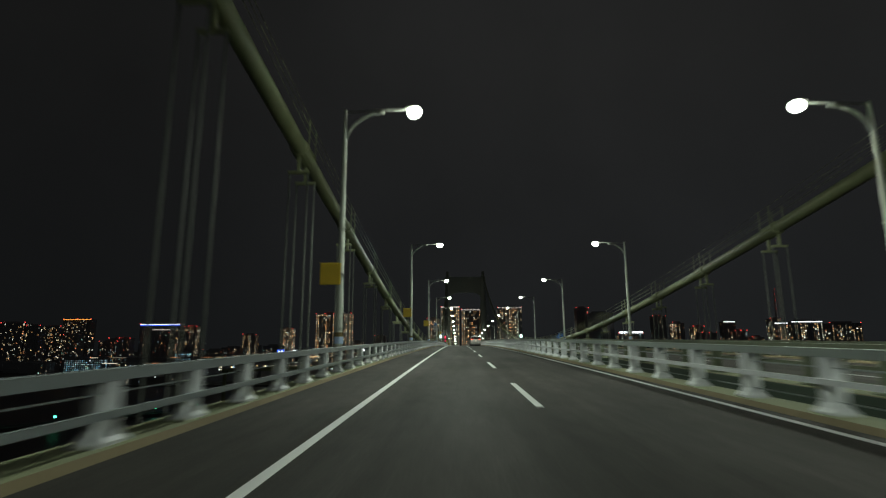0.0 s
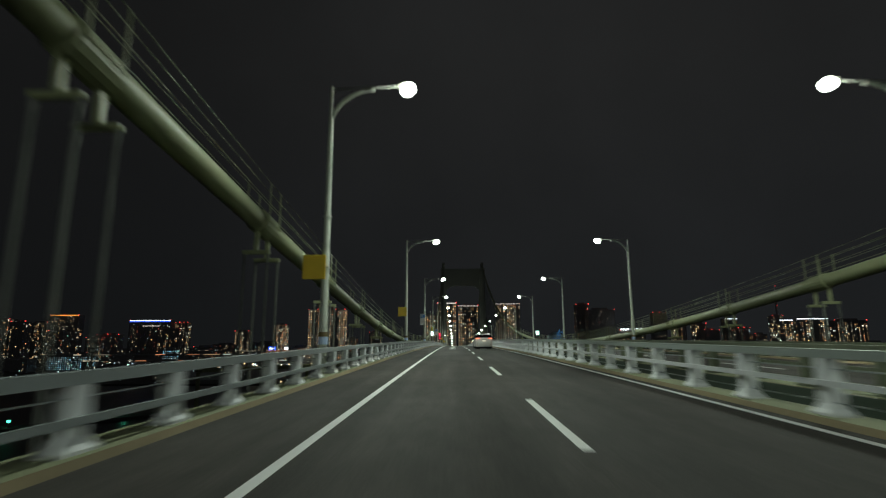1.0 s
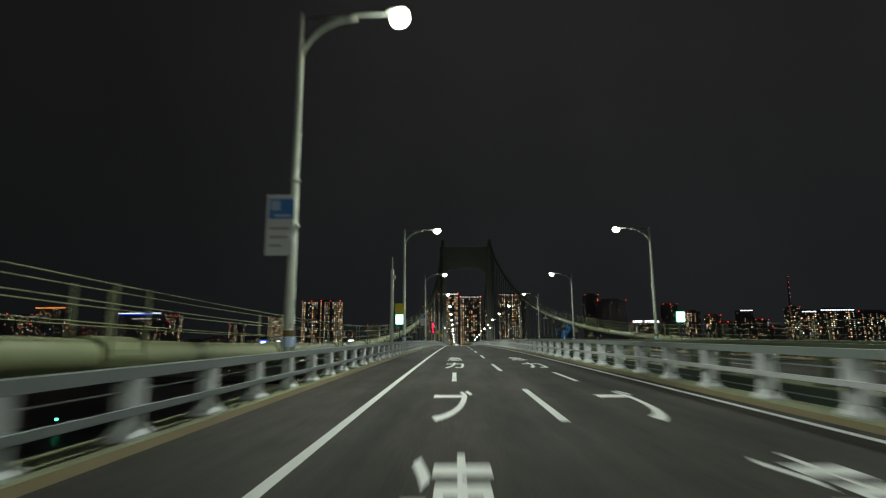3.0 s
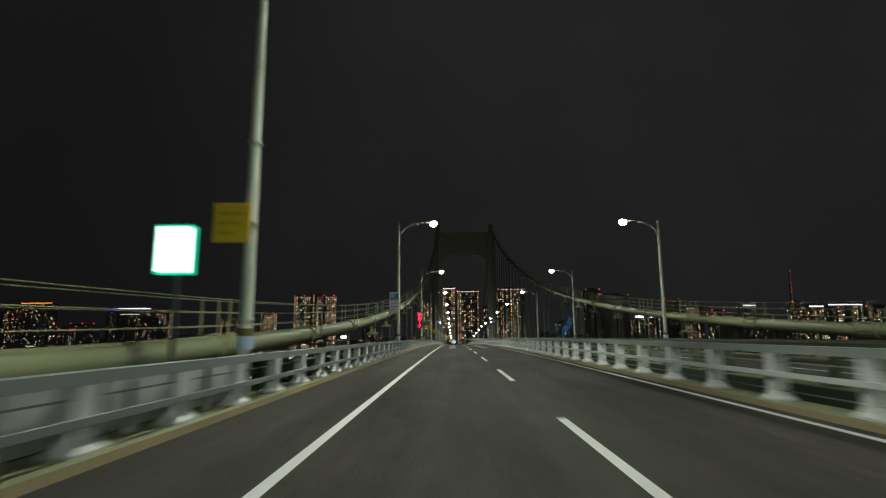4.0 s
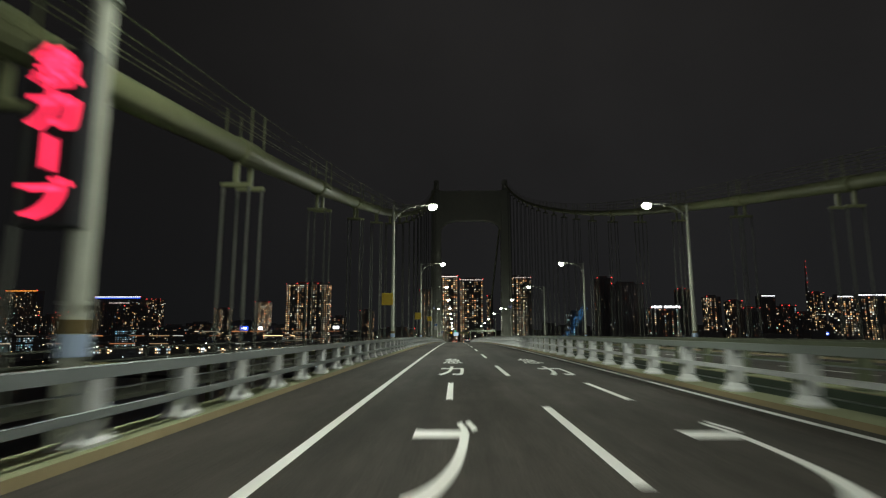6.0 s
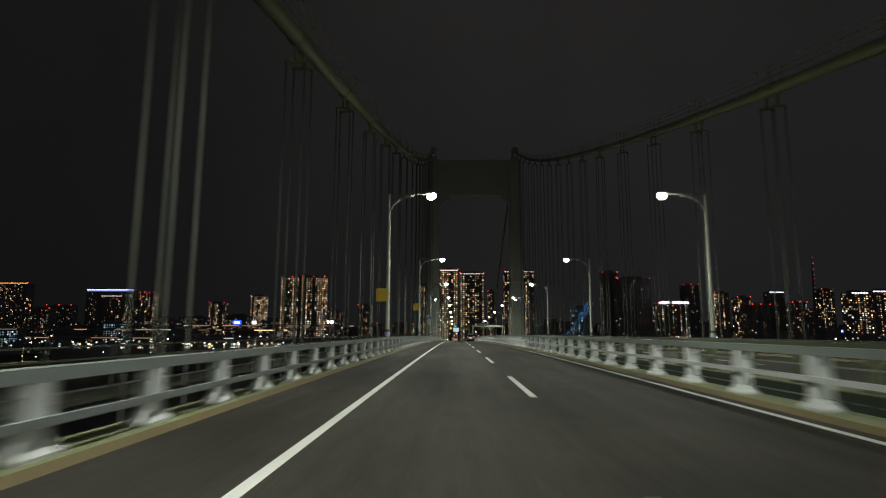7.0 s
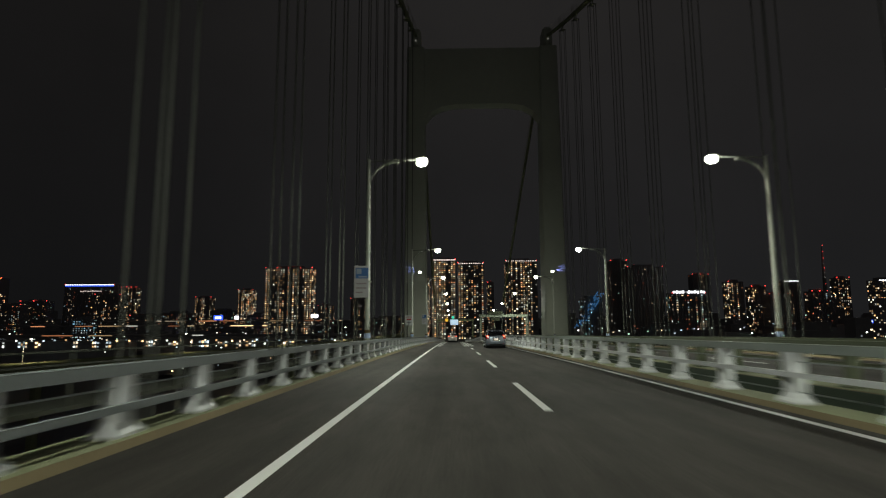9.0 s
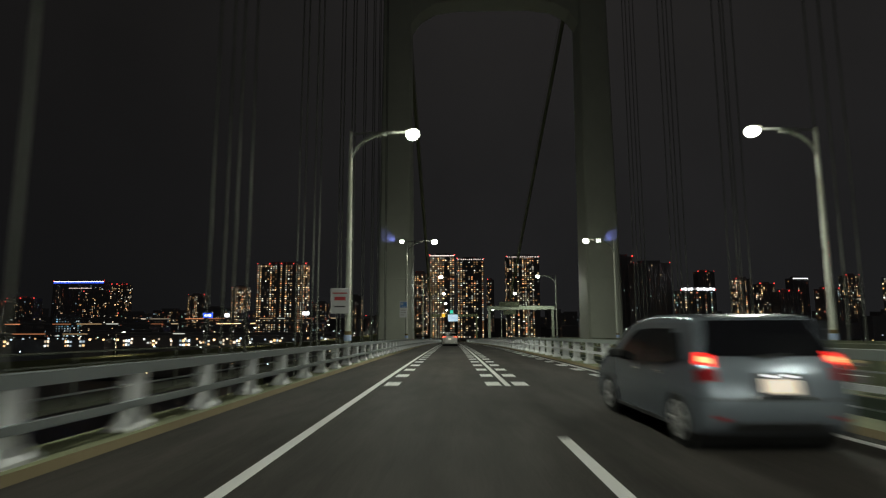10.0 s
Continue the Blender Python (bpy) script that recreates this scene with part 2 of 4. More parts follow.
def box(bm, x0, x1, y0, y1, z0, z1, bevel=0.0):
    g = bmesh.ops.create_cube(bm, size=1.0)
    vs = g["verts"]
    for v in vs:
        v.co = Vector(((x0 + x1) / 2 + v.co.x * (x1 - x0), (y0 + y1) / 2 + v.co.y * (y1 - y0), (z0 + z1) / 2 + v.co.z * (z1 - z0)))
    if bevel:
        es = {e for v in vs for e in v.link_edges}
        bmesh.ops.bevel(bm, geom=list(es), offset=bevel, segments=1, affect="EDGES")
    return bm


def bx(*a, bevel=0.0):
    return box(bmesh.new(), *a, bevel=bevel)


def tube(bm, pts, radii, n=10, caps=True):
    """A round tube through points."""
    rings = []
    for i, p in enumerate(pts):
        a = Vector(pts[max(i - 1, 0)])
        b = Vector(pts[min(i + 1, len(pts) - 1)])
        d = (b - a).normalized()
        s = d.cross(Vector((1, 0, 0)))
        if s.length < 0.2:
            s = d.cross(Vector((0, 1, 0)))
        s.normalize()
        w = d.cross(s)
        r = radii[i] if isinstance(radii, (list, tuple)) else radii
        rings.append([bm.verts.new(Vector(p) + r * (math.cos(q) * s + math.sin(q) * w)) for q in [2 * math.pi * k / n for k in range(n)]])
    for a, b in zip(rings, rings[1:]):
        for k in range(n):
            bm.faces.new((a[k], a[(k + 1) % n], b[(k + 1) % n], b[k]))
    if caps:
        bm.faces.new(rings[0][::-1])
        bm.faces.new(rings[-1])
    return bm


def strip(x0, x1, y0, y1, dz=0.0, step=3.0, thick=0.0):
    """A sheet that lies on the road surface; with thick, a slab whose top it is."""
    bm = bmesh.new()
    n = max(1, int(abs(y1 - y0) / step))
    rows = []
    for i in range(n + 1):
        y = y0 + (y1 - y0) * i / n
        z = rz(y) + dz
        row = [bm.verts.new((x0, y, z)), bm.verts.new((x1, y, z))]
        if thick:
            row += [bm.verts.new((x1, y, z - thick)), bm.verts.new((x0, y, z - thick))]
        rows.append(row)
    k = len(rows[0])
    for a, b in zip(rows, rows[1:]):
        for j in range(k if thick else 1):
            j2 = (j + 1) % k
            bm.faces.new((a[j], a[j2], b[j2], b[j]))
    if thick:
        bm.faces.new(rows[0][::-1])
        bm.faces.new(rows[-1])
    bmesh.ops.recalc_face_normals(bm, faces=bm.faces[:])
    return bm


def on_road(x, y, dz=0.0, rz_deg=0.0):
    return pose(x, y, rz(y) + dz, math.degrees(math.atan(slope(y))), 0, rz_deg)


def letters(body, width, height, depth=0.0):
    """One written character as a mesh that fills width x height, centred on the origin in the xy plane."""
    cu = bpy.data.curves.new("letter", "FONT")
    cu.body, cu.extrude = body, depth
    cu.offset = 0.012
    tmp = bpy.data.objects.new("letter", cu)
    scene.collection.objects.link(tmp)
    dg = bpy.context.evaluated_depsgraph_get()
    me = bpy.data.meshes.new_from_object(tmp.evaluated_get(dg))
    bpy.data.objects.remove(tmp)
    co = np.empty(len(me.vertices) * 3)
    me.vertices.foreach_get("co", co)
    co = co.reshape(-1, 3)
    if len(co):
        lo, hi = co.min(0), co.max(0)
        mid = (lo + hi) / 2
        s = (width / max(hi[0] - lo[0], 1e-3), height / max(hi[1] - lo[1], 1e-3))
        if body == "ー":
            s = (width * 0.16 / max(hi[0] - lo[0], 1e-3), s[1] * 0.9)
        co[:, 0] = (co[:, 0] - mid[0]) * s[0]
        co[:, 1] = (co[:, 1] - mid[1]) * s[1]
        me.vertices.foreach_set("co", co.ravel())
    return me


# ---- roadway ----
START, END = -70.0, 760.0
road = part("road", strip(-1.58, 6.91, START, END, thick=0.35), ASPHALT)
tagged(road, "dark worn asphalt carriageway with two lanes", "road", kind="structure")
road = part("road", strip(10.07, 18.62, START, END, thick=0.35), ASPHALT)
tagged(road, "dark asphalt carriageway of the opposite direction", "road", kind="structure")


KERB_H = 0.09


def kerb(x0, x1, batter0, batter1, label):
    """A raised kerb whose road-side faces lean back."""
    bm = bmesh.new()
    rows = []
    n = int((END - START) / 3)
    for i in range(n + 1):
        y = START + (END - START) * i / n
        z = rz(y)
        rows.append([bm.verts.new((x0, y, z - 0.4)), bm.verts.new((x0, y, z)), bm.verts.new((x0 + batter0, y, z + KERB_H)),
                     bm.verts.new((x1 - batter1, y, z + KERB_H)), bm.verts.new((x1, y, z)), bm.verts.new((x1, y, z - 0.4))])
    for p, q in zip(rows, rows[1:]):
        for k in range(6):
            bm.faces.new((p[k], p[(k + 1) % 6], q[(k + 1) % 6], q[k]))
    bm.faces.new(rows[0])
    bm.faces.new(rows[-1][::-1])
    bmesh.ops.recalc_face_normals(bm, faces=bm.faces[:])
    ob = part("kerb", bm, CONCRETE)
    ob.data.materials.append(KERB_FACE)
    for p in ob.data.polygons:
        p.material_index = 1 if abs(p.normal.x) > 0.5 else 0
    return tagged(ob, label, "kerb", kind="structure")


kerb(-2.25, -1.58, 0.0, 0.04, "pale concrete kerb along the outer guard rail")
kerb(6.91, 7.56, 0.04, 0.0, "weathered concrete kerb along the median guard rail")
kerb(9.42, 10.07, 0.0, 0.07, "weathered concrete kerb along the opposite carriageway")
tagged(part("median_deck", strip(7.56, 9.36, START, END, dz=-0.72, thick=0.2), DARKSTEEL), "dark steel trough between the two median kerbs", "deck", kind="structure")
kerb(18.62, 19.23, 0.07, 0.0, "pale concrete kerb along the far guard rail")
for a, b in ((-3.35, -2.25), (19.23, 20.33)):
    tagged(part("deck_edge", strip(a, b, START, END, dz=-0.25, thick=0.3), DARKSTEEL), "dark steel deck edge outside the guard rail", "deck", kind="structure")
for x in (-5.73, 23.4):
    g = part("edge_girder", strip(x - 0.5, x + 0.5, START, END, dz=-1.6, thick=1.2), DARKSTEEL)
    tagged(g, "dark steel edge girder below the deck", "girder", kind="structure")

# sheet added over the lamplit kerb side so that the trough looks dark
tagged(part("median_dark_sheet", strip(9.36, 9.415, START, END, dz=KERB_H - 0.01, thick=1.0), DARK_GREEN), "dark green sheet added to darken the median trough", "panel", kind="structure")

# edge lines
for x in (0.23, 6.60, 10.37, 16.77):
    ln = part("edge_line", strip(x - 0.067, x + 0.067, START, 640, dz=0.004), PAINT)
    tagged(ln, "solid white painted edge line on the asphalt", "road marking", kind="structure")
# lane dashes
marks = thing("lane_line", "white dashed lane line painted on the asphalt", "road marking", kind="structure")
DASHES = [-44, -33.3, -22.6, -11.9, -1.3, 9.4, 20.3, 31.3, 42.2, 53, 63.5, 74.1, 84.7, 95.25, 106, 116.75, 127.5, 138.25, 149, 159.75, 170.5, 181, 191.5, 202.1, 212.6, 223.2, 233.9, 244.5, 254.8, 265.4, 276.1, 286.5, 296.6, 306.9, 317.2, 327.4, 337.7, 347.8, 358, 368.3]
for y in DASHES:
    part("dash", strip(3.263, 3.397, y, y + 4.5, dz=0.004), PAINT, marks)
marks = thing("lane_line", "white dashed lane line of the opposite carriageway", "road marking", kind="structure")
for i in range(58):
    part("dash", strip(13.50, 13.635, -60 + 10.5 * i, -55.5 + 10.5 * i, dz=0.004), PAINT, marks)
# ---- speed-reducing marks before the tower ----
marks = thing("speed_reduction_marks", "rows of short white slanted blocks beside the lane lines", "road marking", kind="structure")
part("solid_line", strip(3.263, 3.397, 379.0, 470, dz=0.004), PAINT, marks)
for i in range(24):
    y = 379.1 + i * 2.6
    for x in (0.40, 2.84, 3.49, 6.11):
        part("block", strip(x, x + 0.35, y, y + 0.95, dz=0.004), PAINT, marks)

# ---- painted warnings ----
WORDS = "意注度速ブーカ急"


def lettering(x, y, pitch, length, width):
    e = thing("road_lettering", "large white Japanese warning painted on the lane", "road marking", kind="structure")
    for i, ch in enumerate(WORDS):
        me = letters(ch, width, length)
        me.materials.append(PAINT)
        ob = new("character", me)
        ob.parent = e
        yy = y + pitch * i + length / 2
        ob.matrix_basis = on_road(x, yy, 0.006)


for x in (1.74, 4.97):
    lettering(x, 91.95, 6.2, 4.1, 0.78)
    lettering(x, 199.25, 5.8, 3.85, 0.78)


# ---- guard rails ----
def guard_rail(x, y0, y1, spacing, top, side, wx, wy, label, post_mat=None, mid=0.445, mid_mat=None, rods=(0.62, 0.34), beam_mat=None):
    """Posts on flared feet that carry a box beam, a middle rail and two thin rods."""
    e = thing("guard_rail", label, "guard rail", group="bridge guard rails", kind="structure")
    bm = bmesh.new()
    h = top - KERB_H - 0.13
    fw, fy = wx + 0.065, wy + 0.10
    rings = []
    for w, d, z in ((fw, fy, -0.01), (fw, fy, 0.035), (wx + 0.03, wy + 0.045, 0.085), (wx, wy, 0.16), (wx, wy, h)):
        c = 0.018
        ring = [(-w + c, -d), (w - c, -d), (w, -d + c), (w, d - c), (w - c, d), (-w + c, d), (-w, d - c), (-w, -d + c)]
        rings.append([bm.verts.new((p, q, z)) for p, q in ring])
    for p, q in zip(rings, rings[1:]):
        for k in range(8):
            bm.faces.new((p[k], p[(k + 1) % 8], q[(k + 1) % 8], q[k]))
    first = None
    for i in range(int((y1 - y0) / spacing)):
        y = y0 + i * spacing
        m = pose(x, y, rz(y) + KERB_H)
        if first is None:
            first = part("post", bm, post_mat or POST, e)
            first.matrix_basis = m
        else:
            share("post", first, m, e)
    bar = post_mat or RAIL
    part("top_beam", strip(x - 0.10, x + 0.10, y0 - 1, y1 + 1, dz=top, thick=0.128), beam_mat or bar, e)
    part("middle_rail", strip(x + side * (wx + 0.03) - 0.03, x + side * (wx + 0.03) + 0.03, y0 - 1, y1 + 1, dz=mid, thick=0.08), mid_mat or bar, e)
    for z in rods:
        part("rod", strip(x - 0.011, x + 0.011, y0 - 1, y1 + 1, dz=z, thick=0.02), bar, e)


guard_rail(-1.89, 169.65 - 1.8825 * 112, 560, 1.8825, 0.872, 1, 0.105, 0.14, "pale painted steel guard rail with stout posts on the kerb")
guard_rail(7.26, 171.85 - 2.129 * 100, 560, 2.129, 1.0, -1, 0.12, 0.13, "pale painted steel guard rail along the median", mid=0.575, mid_mat=POST, rods=(0.735, 0.27), beam_mat=MEDIAN_RAIL)
guard_rail(9.72, 171.85 - 2.129 * 100, 560, 2.129, 1.0, 1, 0.10, 0.11, "stained dark olive steel guard rail of the opposite carriageway", DARK_OLIVE, mid=0.575, rods=(0.735, 0.27))
guard_rail(18.87, 169.65 - 1.885 * 112, 560, 1.885, 0.885, -1, 0.09, 0.115, "stained dark olive steel guard rail on the far kerb", DARK_OLIVE)

# pale plates and closer posts behind the rail at the telephone bay
e = thing("parapet_plates", "pale steel plates on short posts behind the guard rail", "panel", kind="structure")
for y in (149.6, 151.55, 153.5):
    z = rz(y + 0.9) + KERB_H
    part("plate", bx(-2.13, -2.09, y, y + 1.7, z + 0.06, z + 0.66, bevel=0.012), POST, e)
    part("plate_post", bx(-2.08, -2.0, y + 0.35, y + 0.45, z - 0.02, z + 0.70, bevel=0.01), POST, e)
    part("plate_post", bx(-2.08, -2.0, y + 1.25, y + 1.35, z - 0.02, z + 0.70, bevel=0.01), POST, e)

# outer maintenance walk beyond the cable
e = thing("walkway", "narrow dark steel maintenance walk with thin handrails outside the cable", "walkway", kind="structure")
part("deck", strip(-8.9, -7.6, 225, 560, dz=-0.55, thick=0.12), DARKSTEEL, e)
for z in (0.80, 0.48, 0.15):
    part("handrail", strip(-7.66, -7.61, 225, 560, dz=z, thick=0.05), DARKSTEEL, e)
walk_post = None
for i in range(134):
    y = 225 + 2.5 * i
    if walk_post is None:
        walk_post = part("post", bx(-0.03, 0.03, -0.03, 0.03, -0.55, 0.80), DARKSTEEL, e)
        walk_post.matrix_basis = pose(-7.64, y, rz(y))
    else:
        share("post", walk_post, pose(-7.64, y, rz(y)), e)


# ---- street lamps ----
def street_lamp():
    """A tapered pole with a curved arm towards +x and a flat lamp head."""
    e = thing("street_lamp", "tall galvanised street lamp with curved arm, lit white", "street lamp", group="bridge street lamps")
    bm = bmesh.new()
    tube(bm, [(0, 0, -0.2), (0, 0, 1.0), (0, 0, 9.6), (0, 0, 11.25)], [0.16, 0.15, 0.105, 0.08], 14)
    part("pole", bm, POLE, e, smooth=True)
    bm = bmesh.new()
    tube(bm, [(0, 0, 11.12), (1.4, 0, 11.20), (2.75, 0, 11.22)], [0.045, 0.04, 0.04], 10)
    part("arm", bm, SHADED_ARM, e, smooth=True)
    bm = bmesh.new()
    tube(bm, [(1.75 * (1 - math.cos(a)), 0, 9.55 + 1.55 * math.sin(a)) for a in [math.radians(9 * k) for k in range(11)]], 0.07, 10)
    part("brace", bm, SHADED_ARM, e, smooth=True)
    for z in (1.6, 5.8):
        bm = bmesh.new()
        tube(bm, [(0, 0, z), (0, 0, z + 0.05)], 0.165, 14)
        part("collar", bm, POLE, e)
    bm = bmesh.new()
    tube(bm, [(0, 0, 0.96), (0, 0, 1.24)], 0.19, 16)
    part("reflective_band", bm, BAND_BLUE, e, "pale blue reflective band")
    bm = bmesh.new()
    tube(bm, [(0, 0, 1.25), (0, 0, 1.42)], 0.175, 16)
    part("hazard_band", bm, BAND_BROWN, e, "worn brown band")
    bm = bx(-0.2, 0.2, -0.2, 0.2, -0.21, -0.15, bevel=0.01)
    part("base_plate", bm, POLE, e)
    bm = bmesh.new()
    bmesh.ops.create_uvsphere(bm, u_segments=16, v_segments=8, radius=1)
    for v in bm.verts:
        v.co = Vector((2.98 + v.co.x * 0.36, v.co.y * 0.20, 11.27 + max(v.co.z, -0.4) * 0.10))
    part("lamp_head", bm, POLE, e, smooth=True)
    # bowl made larger than a real one: its size includes the bloom
    bm = bmesh.new()
    bmesh.ops.create_uvsphere(bm, u_segments=20, v_segments=12, radius=1)
    for v in bm.verts:
        v.co = Vector((3.08 + v.co.x * 0.345, v.co.y * 0.29, 11.08 + v.co.z * 0.25 + v.co.x * 0.05))
    part("diffuser", bm, LAMP, e, "glowing white diffuser, oversized for bloom", smooth=True)
    return e


def lamp_light(x, y, z):
    """Two beams, up and down the road, as a road luminaire throws them; near the tower they are cut to keep its pale
    legs dim.
    """
    share = 0.20 if 395 < y < 495 else 1.0
    for tilt in (-41, 41):
        li = bpy.data.lights.new("street_light", "SPOT")
        li.energy, li.color, li.shadow_soft_size = LAMP_WATTS * share, LAMP_COLOR, 0.42
        li.spot_size, li.spot_blend = radians(118), 1.0
        ob = new("street_light", li)
        ob.matrix_basis = pose(x, y, z, tilt)
    li = bpy.data.lights.new("stray_light", "POINT")     # what the glass bowl spills upwards and sideways
    li.energy, li.color, li.shadow_soft_size = STRAY_WATTS, LAMP_COLOR, 0.42
    ob = new("stray_light", li)
    ob.matrix_basis = pose(x, y, z + 0.1)


first = None
for y in LAMP_YS:
    for side in (0, 1):
        x = (-2.95, 19.93)[side]
        tall = 1.042 if y > 400 else 1.0
        m = pose(x, y, rz(y) - 0.05, 0, 0, 180 * side) @ Matrix.Diagonal((1, 1, tall, 1))
        if first is None:
            first = street_lamp()
            first.matrix_basis = m
        else:
            copy_thing(first, m)
        s = 1 - 2 * side
        lamp_light(x + s * 3.07, y, rz(y) + 10.57)


# ---- signs on the lamp poles ----
def panel(name, label, x0, x1, y, z0, z1, mat, bars=(), rim=None, depth=0.05):
    """A sign board facing the traffic; bars: (x0, x1, z0, z1, material), as shares of the board."""
    zr = rz(y) - 0.15
    e = thing(name, label, "sign", pose(0, y - 0.16, zr))
    part("board", bx(x0, x1, -depth / 2, depth / 2, z0, z1, bevel=0.012), mat, e)
    part("bracket", bx(x1 - 0.12, x1 + 0.12, depth / 2, 0.14, (z0 + z1) / 2 - 0.04, (z0 + z1) / 2 + 0.04), POLE, e)
    w, h = x1 - x0, z1 - z0
    for k, (a, b, c, d, mt) in enumerate(bars):
        part("marking", bx(x0 + a * w, x0 + b * w, -depth / 2 - 0.005 - 0.005 * k, -depth / 2 + 0.01, z0 + c * h, z0 + d * h), mt, e)
    return e


def lamp_y(i):
    return LAMP_YS[i + 1]


for i in (0, 1, 2, 4, 7, 8, 9):
    panel("number_board", "plain yellow square board on a lamp pole", -3.78, -2.92, lamp_y(i), 3.48 + 0.9 * (i == 9), 4.40 + 0.9 * (i == 9), YELLOW,
          [(0.12, 0.88, 0.70, 0.78, OCHRE), (0.12, 0.75, 0.46, 0.54, OCHRE), (0.12, 0.6, 0.2, 0.28, OCHRE)] if i == 4 else [])
for i in (3, 5, 10, 12):
    panel("information_sign", "tall white and blue information sign on a lamp pole", -3.70, -2.88, lamp_y(i), 3.32 + 0.33 * (i == 3), 5.12 + 0.33 * (i == 3), SIGN_WHITE,
          [(0.10, 0.97, 0.60, 0.93, SIGN_BLUE), (0.16, 0.50, 0.74, 0.90, PALE_BLUE), (0.30, 0.90, 0.63, 0.67, PALE_BLUE), (0.15, 0.85, 0.42, 0.46, FADED), (0.15, 0.85, 0.28, 0.32, FADED), (0.15, 0.6, 0.14, 0.18, FADED)])
panel("warning_sign", "white board with red markings on a lamp pole", -3.76, -2.86, lamp_y(11), 2.35, 3.55, SIGN_WHITE,
      [(0.2, 0.8, 0.52, 0.66, SIGN_RED), (0.12, 0.88, 0.78, 0.83, SIGN_RED), (0.2, 0.8, 0.25, 0.30, INK)])
# vertical LED warning
e = thing("led_sign", "tall black LED sign with glowing red characters on a lamp pole", "sign", pose(0, lamp_y(6) - 0.25, rz(lamp_y(6))))
part("cabinet", bx(-3.60, -2.84, -0.12, 0.12, 2.50, 4.90, bevel=0.02), INK, e)
for i, ch in enumerate("急カーブ"):
    me = letters(ch, 0.60, 0.52, 0.004)
    me.materials.append(LED_RED)
    ob = new("character", me)
    ob.parent = e
    ob.matrix_basis = pose(-3.22, -0.126, 4.60 - 0.58 * i, 90, 0, 0)
# bright telephone sign and mast at midspan
for x, y, lab in ((-3.05, 154.6, "glowing white box sign with green rim on a post"), (20.02, 152.5, "glowing white box sign on a post at the far edge")):
    e = thing("light_box_sign", lab, "sign", pose(x, y, rz(y) - 0.15))
    part("rim", bx(-0.345, 0.345, -0.10, -0.02, 2.405, 3.275, bevel=0.02), PANEL_RIM, e)
    part("light_panel", bx(-0.30, 0.30, -0.115, -0.09, 2.45, 3.23), PANEL_LIGHT, e, "glowing white panel")
    bm = bmesh.new()
    tube(bm, [(0.0, 0.05, -0.1), (0, 0.05, 2.42)], 0.04, 8)
    part("post", bm, DARKSTEEL, e)
e = thing("mast", "plain grey steel mast beside the guard rail", "mast", pose(-3.2, 150.3, rz(150.3) - 0.15))
bm = bmesh.new()
tube(bm, [(0, 0, -0.1), (0, 0, 6.6)], [0.15, 0.13], 12)
part("pole", bm, POLE, e, smooth=True)
part("top_bracket", bx(-0.10, 0.26, -0.10, 0.10, 5.85, 6.15, bevel=0.02), POLE, e)
bm = bmesh.new()
tube(bm, [(0, 0, 6.5), (0, 0, 7.6)], 0.05, 8)
part("rod", bm, POLE, e)

# ---- suspension cables ----
TOWER_Y, HANGER_STEP = 445.0, 10.600
LEGS = (-6.2, 23.9)


def cz(side, y):
    """Height of the cable's axis; it hangs a little slacker close to the tower."""
    f = min(max((min(y, TOWER_Y) - 325.0) / 100.0, 0.0), 1.0)
    slack = (1.4, 1.8)[side] * f * f * (3 - 2 * f)
    sag = 0.000768 if y > 140.5 else (0.000735, 0.00070)[side]
    a = min(y, TOWER_Y)
    return 0.47 + sag * (a - 140.5) ** 2 + rz(a) - slack - (y - a) * 0.50


def cable_x(side, y):
    """The cable planes spread a little towards the tower legs."""
    f = min(max((y - 260.0) / (TOWER_Y - 260.0), 0.0), 1.0)
    return (-5.73, 23.4)[side] + (LEGS[side] - (-5.73, 23.4)[side]) * f * f * (3 - 2 * f)


